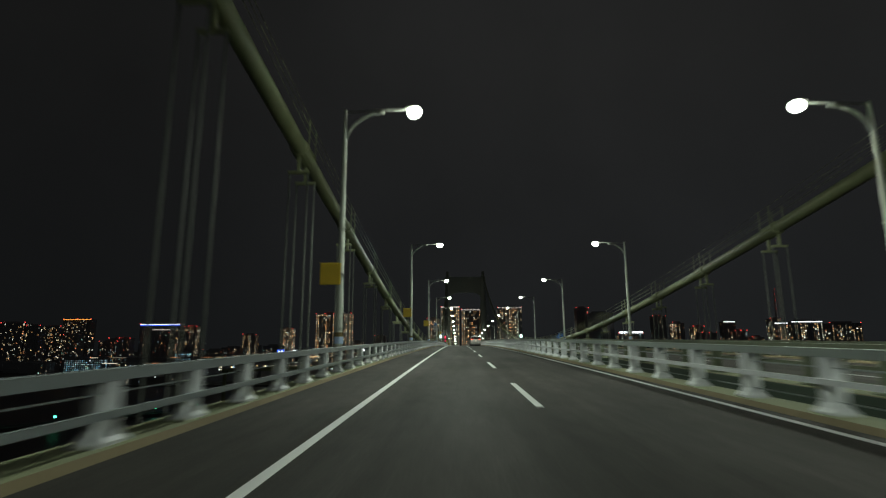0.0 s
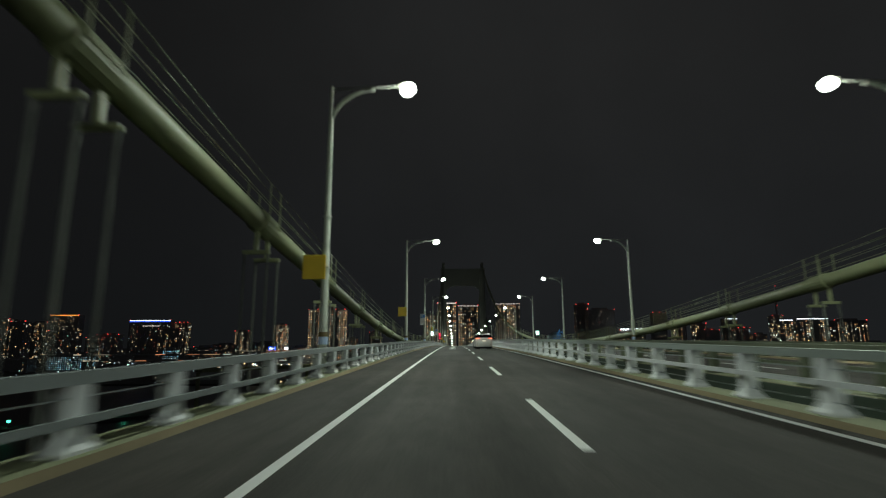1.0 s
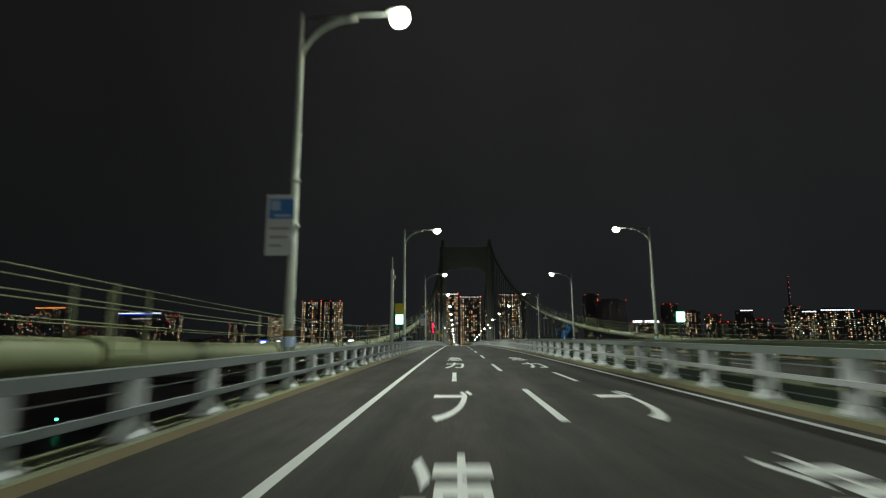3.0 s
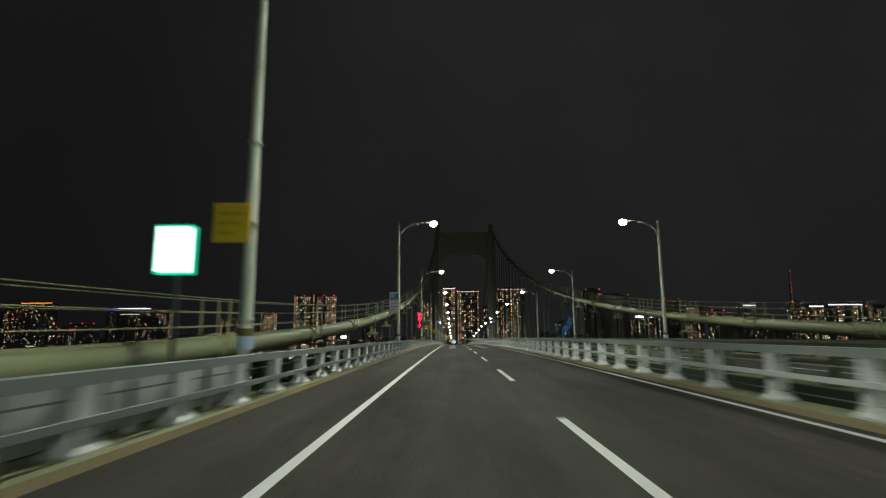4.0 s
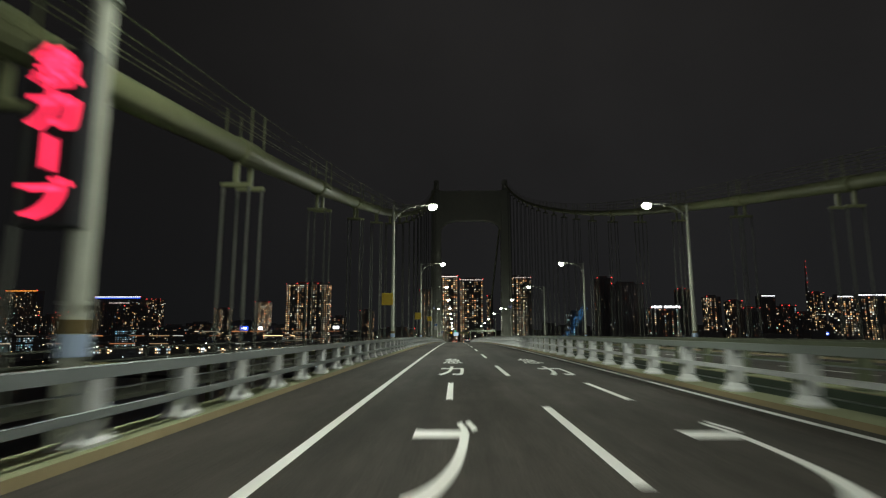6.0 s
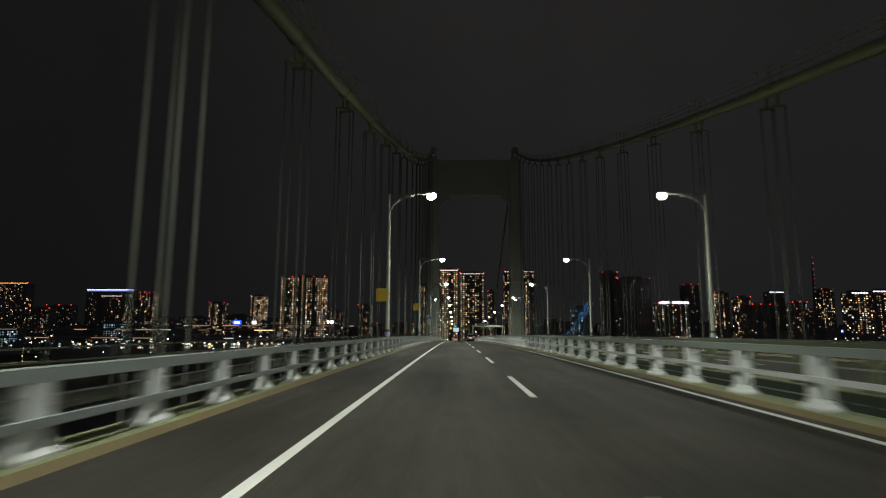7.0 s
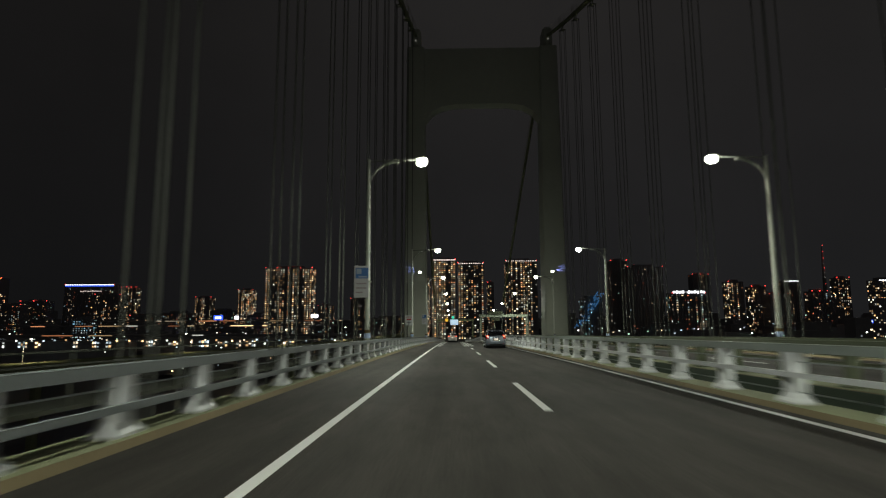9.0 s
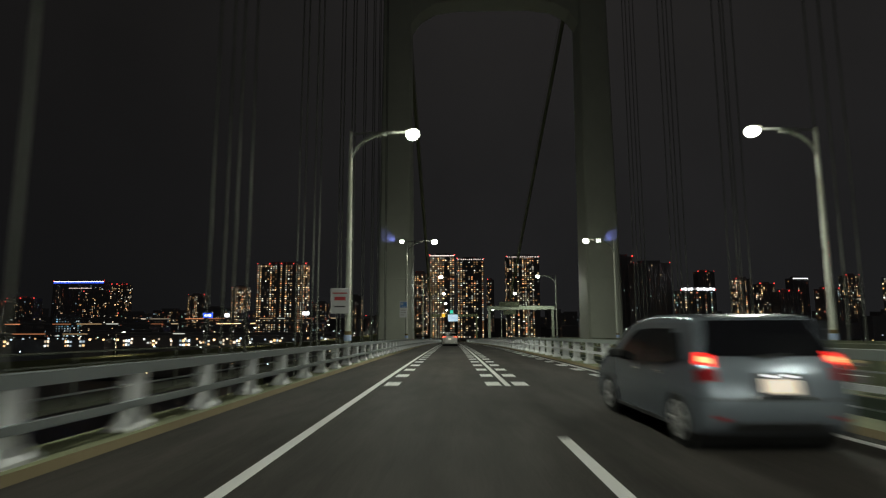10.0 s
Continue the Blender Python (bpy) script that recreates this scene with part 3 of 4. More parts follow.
for side in (0, 1):
    c = thing("suspension_cable", "thick pale painted suspension cable with hand ropes", "cable", group="main cables")
    ys = [-70 + 5.0 * i for i in range(104)] + [TOWER_Y + 10.0 * i for i in range(1, 13)]
    bm = bmesh.new()
    tube(bm, [(cable_x(side, y), y, cz(side, y)) for y in ys], 0.39, 16)
    part("main_cable", bm, STEEL, c, smooth=True)
    for dx in (-0.45, 0.45):
        for dz in (0.68, 1.10, 1.50):
            bm = bmesh.new()
            tube(bm, [(cable_x(side, y) + dx, y, cz(side, y) + dz) for y in ys], 0.014, 6)
            part("hand_rope", bm, STEEL, c)
    k = 0
    y = 173.4 - 22 * HANGER_STEP
    while y < TOWER_Y - 8:
        cx, z = cable_x(side, y), cz(side, y)
        sl = math.degrees(math.atan((cz(side, y + 1) - cz(side, y - 1)) / 2))
        band = bmesh.new()
        tube(band, [(0, -0.75, 0), (0, -0.70, 0), (0, 0.70, 0), (0, 0.75, 0)], [0.40, 0.46, 0.46, 0.40], 16)
        bo = part("cable_band", band, STEEL, c, smooth=False)
        bo.matrix_basis = pose(cx, y, z, sl)
        for dx in (-0.45, 0.45):
            for dy in (-0.6, 0.6):
                s = part("rope_post", bx(cx + dx - 0.022, cx + dx + 0.022, y + dy - 0.022, y + dy + 0.022, z, z + 1.54 + dy * math.tan(radians(sl))), STEEL, c)
        tan = math.tan(radians(sl))
        for dy in (-0.62, -0.31, 0, 0.31, 0.62):
            bolt = bx(-0.50, 0.50, -0.035, 0.035, -0.05, 0.05)
            part("band_bolt", bolt, STEEL, c).matrix_basis = pose(cx, y + dy, z + dy * tan, sl)
        if z - rz(y) > 2.0:
            h = thing("hanger", "pale steel hanger ropes under two cross bars below the main cable", "hanger", group="hanger ropes")
            for dy in (-0.6, 0.6):
                zb = z + dy * tan - 1.26
                part("cross_bar", bx(cx - 0.53, cx + 0.53, y + dy - 0.07, y + dy + 0.07, zb - 0.08, zb + 0.08, bevel=0.02), STEEL, h)
                part("clevis", bx(cx - 0.07, cx + 0.07, y + dy - 0.09, y + dy + 0.09, zb, zb + 0.92), STEEL, h)
                for dx in (-0.45, 0.45):
                    bm = bmesh.new()
                    tube(bm, [(cx + dx, y + dy, rz(y) - 1.7), (cx + dx, y + dy, zb)], 0.044, 8)
                    part("rope", bm, HANGER, h)
                    bm = bmesh.new()
                    tube(bm, [(cx + dx, y + dy, zb - 0.34), (cx + dx, y + dy, zb - 0.06)], [0.05, 0.07], 8)
                    part("socket", bm, HANGER, h)
        y += HANGER_STEP

# ---- tower ----
zt = rz(TOWER_Y)
tw = thing("bridge_tower", "tall pale steel portal tower of the bridge, unlit above", "tower", pose(0, TOWER_Y, zt))
for cx in LEGS:
    bm = bmesh.new()
    rings = []
    for z, w, d in ((-55, 2.75, 3.3), (0, 2.45, 2.9), (64, 2.0, 2.4), (66.5, 1.95, 2.35)):
        c = 0.25
        ring = [(-w + c, -d), (w - c, -d), (w, -d + c), (w, d - c), (w - c, d), (-w + c, d), (-w, d - c), (-w, -d + c)]
        rings.append([bm.verts.new((cx + a, b, z)) for a, b in ring])
    for a, b in zip(rings, rings[1:]):
        for k in range(8):
            bm.faces.new((a[k], a[(k + 1) % 8], b[(k + 1) % 8], b[k]))
    bm.faces.new(rings[-1])
    part("leg", bm, TOWER, tw)
    part("saddle", bx(cx - 1.1, cx + 1.1, -2.3, 2.3, 66.5, 71.3, bevel=0.6), TOWER, tw)
    for z in (9.5, 19.0, 28.5, 38.0, 47.5):
        w, d = 2.45 - 0.00703 * z, 2.9 - 0.00781 * z
        part("splice", bx(cx - w - 0.015, cx + w + 0.015, -d - 0.015, d + 0.015, z, z + 0.12, bevel=0.012), TOWER, tw)
    part("mooring_light", bx(cx - 0.14, cx + 0.14, -2.58, -2.28, 67.9, 68.18, bevel=0.06), FAINT_LAMP, tw, "small white warning light")
x0, x1 = LEGS[0] + 1.95, LEGS[1] - 1.95
bm = bmesh.new()
prof = [(x0, 66.4), (x1, 66.4), (x1, 49.0), (x1 - 1.5, 51.2), (x1 - 3.8, 52.6), (x1 - 7.5, 53.2), (x0 + 7.5, 53.2), (x0 + 3.8, 52.6), (x0 + 1.5, 51.2), (x0, 49.0)]
fr = [bm.verts.new((x, -1.6, z)) for x, z in prof]
bk = [bm.verts.new((x, 1.6, z)) for x, z in prof]
bm.faces.new(fr)
bm.faces.new(bk[::-1])
for k in range(len(prof)):
    bm.faces.new((fr[k], bk[k], bk[(k + 1) % len(prof)], fr[(k + 1) % len(prof)]))
bmesh.ops.recalc_face_normals(bm, faces=bm.faces[:])
part("cross_beam", bm, TOWER, tw)

# ---- the far shore ----
SEA = -54.0
water = part("water", bx(-4500, 4500, -1500, 4800, SEA - 1, SEA), WATER)
tagged(water, "dark harbour water", "water", kind="structure")
land = part("ground", bx(-4500, 4500, 780, 4900, SEA - 0.5, SEA + 2.5), LAND)
tagged(land, "dark built-up shore ground", "ground", kind="structure")


def quad_boxes(cells):
    """Many thin boxes in one mesh: x0, x1, y0, y1, z0, z1 each."""
    vs, fs = [], []
    for x0, x1, y0, y1, z0, z1 in cells:
        k = len(vs)
        vs += [(x0, y0, z0), (x1, y0, z0), (x1, y1, z0), (x0, y1, z0), (x0, y0, z1), (x1, y0, z1), (x1, y1, z1), (x0, y1, z1)]
        fs += [(k, k + 1, k + 5, k + 4), (k + 1, k + 2, k + 6, k + 5), (k + 2, k + 3, k + 7, k + 6), (k + 3, k, k + 4, k + 7), (k + 4, k + 5, k + 6, k + 7)]
    return vs, fs


def cell_part(name, cells, mat, parent, label=""):
    me = bpy.data.meshes.new(name)
    vs, fs = quad_boxes(cells)
    me.from_pydata(vs, [], fs)
    me.materials.append(mat)
    ob = new(name, me)
    if parent:
        ob.parent = parent
    return tagged(ob, label, kind="stuff")


rnd = random.Random(11)


def tower_block(name, label, x0, x1, y, top, depth=28.0, base=SEA + 2, win=WIN_WARM, share_lit=0.4, bay=4.5, storey=3.9, stacks=True, beacons=2, crown=None, turned=0.0):
    """A high-rise: body with piers and slab bands, roof house, lit windows in columns, red beacons, roof light."""
    w, h = x1 - x0, top - base
    e = thing(name, label, "building", pose((x0 + x1) / 2, y + depth / 2, base, 0, 0, turned), group="far high-rises")
    bm = bmesh.new()
    box(bm, -w / 2, w / 2, -depth / 2, depth / 2, 0, h)
    part("wall", bm, FACADE, e)
    part("roof_house", bx(-w * 0.28, w * 0.28, -depth * 0.25, depth * 0.25, h, h + 4.5), FACADE, e)
    nb, ns = max(2, int(w / bay)), max(3, int(h / storey))
    piers = [(-w / 2 + w * k / nb - 0.35, -w / 2 + w * k / nb + 0.35, -depth / 2 - 0.8, -depth / 2, 0, h) for k in range(nb + 1)]
    cell_part("pier", piers, FACADE, e)
    cells = []
    lively = [rnd.choice((0.06, 0.5, 0.9, 1.5, 1.9)) if stacks else 1.0 for _ in range(nb)]
    for k in range(nb):
        for s in range(1, ns):
            if rnd.random() < 1.2 * share_lit * lively[k]:
                a = -w / 2 + w * (k + 0.5) / nb
                ww = bay * rnd.choice((0.11, 0.15, 0.20, 0.28))
                off = 0.0
                cells.append((a + off - ww, a + off + ww, -depth / 2 - 0.25, -depth / 2 + 0.1, s * storey + 0.8, s * storey + 0.8 + storey * rnd.choice((0.23, 0.28, 0.34))))
    nd = max(2, int(depth / bay))
    sx = 1 if (x0 + x1) / 2 < 30 else -1
    for k in range(nd):
        for s in range(1, ns):
            if rnd.random() < share_lit * 0.6:
                a = -depth / 2 + depth * (k + 0.5) / nd
                cells.append((min(sx * w / 2, sx * (w / 2 + 0.2)), max(sx * w / 2, sx * (w / 2 + 0.2)), a - bay * 0.25, a + bay * 0.25, s * storey + 0.8, s * storey + 0.8 + storey * 0.5))
    cell_part("lit_window_grid", cells, win, e, "scattered lamplit windows")
    if crown:
        mt, kind = crown
        if kind == "dots":
            n = max(3, int(w / 3.4))
            cs = [(-w / 2 + w * (k + 0.5) / n - 0.75, -w / 2 + w * (k + 0.5) / n + 0.75, -depth / 2 - 0.4, -depth / 2, h - 1.6, h - 0.2) for k in range(n)]
        elif kind == "letters":
            n = 11
            cs = [(-w / 2 + w * k / n + 0.5, -w / 2 + w * (k + 0.78) / n, -depth / 2 - 0.4, -depth / 2, h + 0.3 - 0.2 * (k % 3), h + 3.4 + 0.7 * (k % 2)) for k in range(n) if k != 4]
        else:
            cs = [(-w / 2, w / 2, -depth / 2 - 0.4, -depth / 2, h - 1.5, h - 0.2)]
        cell_part("roof_light", cs, mt, e, "glowing roof edge")
        if kind == "blue_line":
            cell_part("roof_band", [(-w / 2, w / 2, -depth / 2 - 0.35, -depth / 2, h - 5.2, h - 2.2)], GLOW_BLUE, e, "blue glowing band under the roof")
            cell_part("sky_lobby", [(-w * 0.18, w * 0.26, -depth / 2 - 0.35, -depth / 2, h - 19.0, h - 18.2)], ROOFLINE, e, "lit upper storey")
    if beacons:
        cs = []
        for k in range(beacons):
            a = -w / 2 + w * (k / max(1, beacons - 1))
            q = rnd.uniform(0.4, 0.8)
            cs.append((a - q, a + q, -depth / 2 - 0.5, -depth / 2 + 1.0, h + 0.2, h + 0.2 + 1.8 * q))
        cell_part("beacon", cs, GLOW_RED, e, "red aircraft warning lights")
    return e


PALE_GREEN = material("gantry_paint", (0.62, 0.70, 0.56), 0.5, grain=0.1, scale=3, stain=0.2)
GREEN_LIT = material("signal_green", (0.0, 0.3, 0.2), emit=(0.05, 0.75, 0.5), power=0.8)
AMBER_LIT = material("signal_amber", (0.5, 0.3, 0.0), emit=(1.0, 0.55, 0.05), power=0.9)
BLUISH = material("sign_light_pale_blue", (0.6, 0.7, 0.8), emit=(0.55, 0.8, 1.0), power=0.7)
ROOFLINE = material("roofline_light", (0.5, 0.5, 0.5), emit=(1.0, 0.85, 0.75), power=1.6)
tower_block("apartment_tower", "tall apartment tower with many warm lit windows", -39, 7, 1337, 103, share_lit=0.5, crown=(ROOFLINE, "line"))
tower_block("apartment_tower", "tall apartment tower with dotted roof lights", 12, 61, 1337, 96, share_lit=0.55, crown=(ROOFLINE, "dots"))
tower_block("apartment_tower", "tall apartment tower with lit roof edge", 105, 166, 1355, 102, share_lit=0.4, crown=(ROOFLINE, "dots"))
tower_block("apartment_tower", "broad apartment tower dense with warm windows", -350, -262, 1310, 86, share_lit=0.55, beacons=5)
tower_block("office_tower", "dark office tower with glowing white roof line", -1062, -926, 1755, 84, win=WIN_MIX, share_lit=0.10, crown=(GLOW_WHITE, "blue_line"), bay=6, storey=4.2)
tower_block("office_block", "office block under a glowing white roof sign", 365, 419, 1208, 31, win=WIN_MIX, share_lit=0.45, crown=(GLOW_WHITE, "letters"))
tower_block("hotel_tower", "high-rise with an orange glowing crown", -1286, -1194, 1700, 99, share_lit=0.18, crown=(GLOW_ORANGE, "line"), beacons=3)
tower_block("office_block", "mid-rise block with scattered lights", -1023, -970, 1500, 24, win=WIN_MIX, share_lit=0.25)
tower_block("office_block", "mid-rise block with red roof beacons", -1095, -1028, 1650, 36, win=WIN_MIX, share_lit=0.12, beacons=3)
tower_block("office_block", "low block with cool white lit facade", -856, -804, 1150, -18, win=WIN_COOL, share_lit=0.85, stacks=False, beacons=0)
tower_block("office_block", "low block with cool white lit facade", -790, -770, 1150, -18, win=WIN_COOL, share_lit=0.9, stacks=False, beacons=0)
tower_block("apartment_tower", "high-rise beside the office tower with warm windows", -905, -841, 1650, 52, share_lit=0.15)
tower_block("apartment_tower", "slim high-rise with red beacons", -934, -892, 1800, 78, share_lit=0.2, beacons=4)
tower_block("office_block", "low block lit in pale blue columns", -671, -642, 1250, -7, win=WIN_COOL, share_lit=0.85, beacons=0)
tower_block("office_block", "low dark block with few lights", -719, -662, 1500, -2, win=WIN_MIX, share_lit=0.2, beacons=1)
tower_block("office_block", "low dark block with few lights", -757, -684, 1700, 6, win=WIN_MIX, share_lit=0.25, beacons=0)
tower_block("apartment_tower", "slim far high-rise with red beacons", -771, -723, 1900, 52, share_lit=0.35)
tower_block("office_block", "far mid-rise block with scattered lights", -585, -529, 1600, 10, win=WIN_MIX, share_lit=0.25, beacons=0)
tower_block("apartment_tower", "slim far high-rise with warm windows", -601, -559, 1800, 69, share_lit=0.6, beacons=2)
tower_block("office_block", "low dark block with few lights", -416, -375, 1400, -2, win=WIN_MIX, share_lit=0.3, beacons=0)
tower_block("office_block", "far mid-rise block with scattered lights", -298, -267, 1500, 19, win=WIN_MIX, share_lit=0.25, beacons=1)
tower_block("apartment_tower", "far mid-rise block with a red beacon", -264, -229, 1700, 40, share_lit=0.25, beacons=1)
tower_block("office_block", "low dark block with few lights", -183, -96, 1500, -9, win=WIN_MIX, share_lit=0.2, beacons=2)
tower_block("apartment_tower", "slim high-rise with warm windows", -84, -50, 1500, 83, share_lit=0.45, beacons=1)
tower_block("apartment_tower", "slim far tower with red beacon", 92, 108, 1700, 80, share_lit=0.2, beacons=1)
tower_block("office_block", "dark block with blue strings of light", 191, 218, 1100, 20, win=WIN_COOL, share_lit=0.25, beacons=0)
tower_block("office_tower", "slim dark high-rise with red beacons", 293, 322, 1300, 95, win=WIN_MIX, share_lit=0.05, beacons=2)
tower_block("office_tower", "broad unlit dark block with red beacons", 307, 367, 1250, 79, win=WIN_MIX, share_lit=0.04, beacons=2)
tower_block("office_tower", "far dark high-rise with red beacons", 622, 662, 1700, 98, win=WIN_MIX, share_lit=0.05, beacons=3)
tower_block("apartment_tower", "mid-rise tower with warm windows", 583, 613, 1450, 64, share_lit=0.35, beacons=1)
tower_block("apartment_tower", "mid-rise tower with warm windows", 659, 689, 1500, 56, share_lit=0.3, beacons=2)
tower_block("office_block", "dark mid-rise with three red beacons", 637, 674, 1400, 36, win=WIN_MIX, share_lit=0.05, beacons=3)
tower_block("office_tower", "dark high-rise with a pale roof sign", 792, 827, 1600, 74, win=WIN_MIX, share_lit=0.12, crown=(GLOW_WHITE, "line"), beacons=0)
tower_block("office_block", "mid-rise block with red lights", 722, 752, 1400, 41, win=WIN_MIX, share_lit=0.2, beacons=3)
tower_block("office_block", "dark mid-rise with few lights", 819, 850, 1500, 27, win=WIN_MIX, share_lit=0.2, beacons=1)
tower_block("apartment_tower", "far high-rise with beacons", 990, 1021, 1700, 87, share_lit=0.25, beacons=2)
tower_block("apartment_tower", "apartment tower with white lit roof edge", 736, 766, 1250, 54, share_lit=0.4, crown=(GLOW_WHITE, "line"), beacons=0)
tower_block("apartment_tower", "broad apartment tower with white lit roof edge", 775, 845, 1250, 57, share_lit=0.35, crown=(GLOW_WHITE, "line"), beacons=0)
tower_block("apartment_tower", "broad apartment tower with warm windows", 930, 1007, 1350, 57, share_lit=0.35)
tower_block("apartment_tower", "apartment tower dense with warm windows", -1389, -1247, 1500, 78, share_lit=0.13, beacons=3)
tower_block("apartment_tower", "apartment tower with warm windows", -1241, -1201, 1500, 70, share_lit=0.12, beacons=2)
tower_block("apartment_tower", "apartment tower with red beacons", -1313, -1255, 1650, 74, share_lit=0.16, beacons=2)
tower_block("office_block", "mid-rise block with cool lights", -1054, -1014, 1400, 40, win=WIN_MIX, share_lit=0.2, beacons=1)

# lattice broadcasting mast far off
e = thing("broadcast_tower", "far slender broadcasting tower with red lights", "tower", pose(1306, 2200, SEA + 2))
bm = bmesh.new()
tube(bm, [(0, 0, 0), (0, 0, 120), (0, 0, 230), (0, 0, 285)], [14, 7, 3.5, 1.0], 8)
part("shaft", bm, FACADE, e)
cell_part("beacon", [(-0.9, 0.9, -5.9, -5.4, z, z + 1.6) for z in (150, 205, 240, 262, 284)], GLOW_RED, e, "red tower lights")
cell_part("floodlit_band", [(-0.8, 0.8, -5.2, -4.6, z, z + 1.4) for z in (172, 188, 220)], SHORE, e)


def low_city(name, label, x0, x1, y0, y1, n, top, lit):
    """Crowded low blocks of one quarter, with their lights."""
    bodies, lights = [], []
    for _ in range(n):
        x, y = rnd.uniform(x0, x1), rnd.uniform(y0, y1)
        w, dd, h = rnd.uniform(14, 46), rnd.uniform(12, 30), rnd.uniform(8, top) * rnd.uniform(0.5, 1.0)
        bodies.append((x - w / 2, x + w / 2, y, y + dd, SEA + 1, SEA + 2 + h))
        row = rnd.random() < 0.15
        mood = rnd.choice((0.0, 0.0, 0.4, 1.0, 3.0))
        for s in range(1, int(h / 4)):
            for k in range(int(w / 5)):
                if rnd.random() < (0.75 if row and s % 3 == 1 else lit * mood):
                    a = x - w / 2 + 5 * k + 1
                    ww = rnd.uniform(0.7, 2.0)
                    lights.append((a, a + ww, y - 0.3, y + 0.1, SEA + 2 + s * 4.0, SEA + 2 + s * 4.0 + rnd.uniform(0.8, 1.4)))
    e = thing(name, label, "buildings", kind="stuff")
    cell_part("walls", bodies, FACADE, e)
    cell_part("lit_window_grid", lights, WIN_MIX, e)


low_city("waterfront_quarter", "low dark waterfront blocks with scattered lights", -1500, -700, 1050, 1500, 55, 44, 0.009)
low_city("waterfront_quarter", "low waterfront blocks with warm and white lights", -720, -90, 950, 1500, 60, 36, 0.035)
low_city("waterfront_quarter", "low waterfront blocks with scattered lights", 150, 620, 1000, 1500, 50, 42, 0.045)
low_city("waterfront_quarter", "waterfront blocks with warm lights", 560, 1300, 1100, 1600, 60, 56, 0.045)
low_city("distant_quarter", "distant blocks of the city skyline", -1900, -300, 1800, 2300, 70, 84, 0.014)
low_city("distant_quarter", "distant blocks of the city skyline", 200, 2000, 1800, 2400, 75, 92, 0.028)

# quay and street lights on the shore
def shore_lights(name, label, x0, x1, y0, y1, n, size, mat, z1=9.0, z0=3.0):
    cs = []
    for _ in range(n):
        x, y, z, q = rnd.uniform(x0, x1), rnd.uniform(y0, y1), SEA + rnd.uniform(z0, z1), size * rnd.uniform(0.6, 1.2)
        cs.append((x - q, x + q, y - 0.3, y + 0.3, z - q * 0.8, z + q * 0.8))
    ob = cell_part(name, cs, mat, None, label)
    tagged(ob, category="lights")


shore_lights("quay_lights", "rows of small quay lamps along the water", -1300, -60, 770, 960, 90, 0.55, SHORE)
shore_lights("street_lights", "scattered street lamps of the harbour district", -700, -60, 800, 1300, 110, 0.5, SHORE, 26)
shore_lights("quay_lights", "rows of small quay lamps along the water", 160, 1200, 780, 1050, 110, 0.7, SHORE)
shore_lights("street_lights", "scattered street lamps of the harbour district", 160, 1300, 900, 1400, 110, 0.6, SHORE, 14)
shore_lights("viaduct_lights", "white and greenish lamps along a far elevated road", 170, 1300, 1000, 1120, 75, 0.85, VIADUCT, 33, 20)
shore_lights("viaduct_lights", "white lamps along a far elevated road by the shore", -760, -90, 1000, 1100, 45, 0.75, VIADUCT, 28, 19)


# a low breakwater with green harbour lamps
bw = thing("breakwater", "low dark breakwater with green harbour lamps", "breakwater", pose(-310, 360, SEA, 0, 0, -36), kind="structure")
part("wall", bx(-8, 8, -150, 150, -0.5, 2.4, bevel=0.4), LAND, bw)
GREEN_LAMP = material("green_lamp", (0.0, 0.2, 0.1), emit=(0.12, 1.0, 0.55), power=4.0)
for i in range(9):
    part("lamp_post", bx(-0.2, 0.2, -0.2, 0.2, 2.4, 5.6), DARKSTEEL, bw).location = (0, -140 + 35 * i, 0)
    part("lamp", bx(-0.9, 0.9, -0.9, 0.9, 5.6, 7.0, bevel=0.3), GREEN_LAMP, bw, "green glowing lamp").location = (0, -140 + 35 * i, 0)


# the curved approach ramp below the bridge, with its own dim lamps
RAMP = [(-176, 408), (-150, 446), (-122, 487), (-96, 528), (-72, 572), (-54, 618), (-41, 668), (-32, 722), (-27, 780), (-25, 840)]
RAMP_Z = -16.2
ramp = thing("approach_ramp", "curved concrete approach ramp on piers with lit parapets", "viaduct", kind="structure")


def ribbon(off0, off1, z0, z1):
    """A bar of rectangular section that follows the ramp, off0 to off1 metres to its side."""
    bm = bmesh.new()
    rows = []
    for i, (x, y) in enumerate(RAMP):
        a, b = RAMP[max(i - 1, 0)], RAMP[min(i + 1, len(RAMP) - 1)]
        d = Vector((b[0] - a[0], b[1] - a[1])).normalized()
        q = [(x + d.y * o, y - d.x * o) for o in (off0, off1)]
        rows.append([bm.verts.new((*q[0], z0)), bm.verts.new((*q[1], z0)), bm.verts.new((*q[1], z1)), bm.verts.new((*q[0], z1))])
    for a, b in zip(rows, rows[1:]):
        for k in range(4):
            bm.faces.new((a[k], a[(k + 1) % 4], b[(k + 1) % 4], b[k]))
    bm.faces.new(rows[0])
    bm.faces.new(rows[-1][::-1])
    bmesh.ops.recalc_face_normals(bm, faces=bm.faces[:])
    return bm


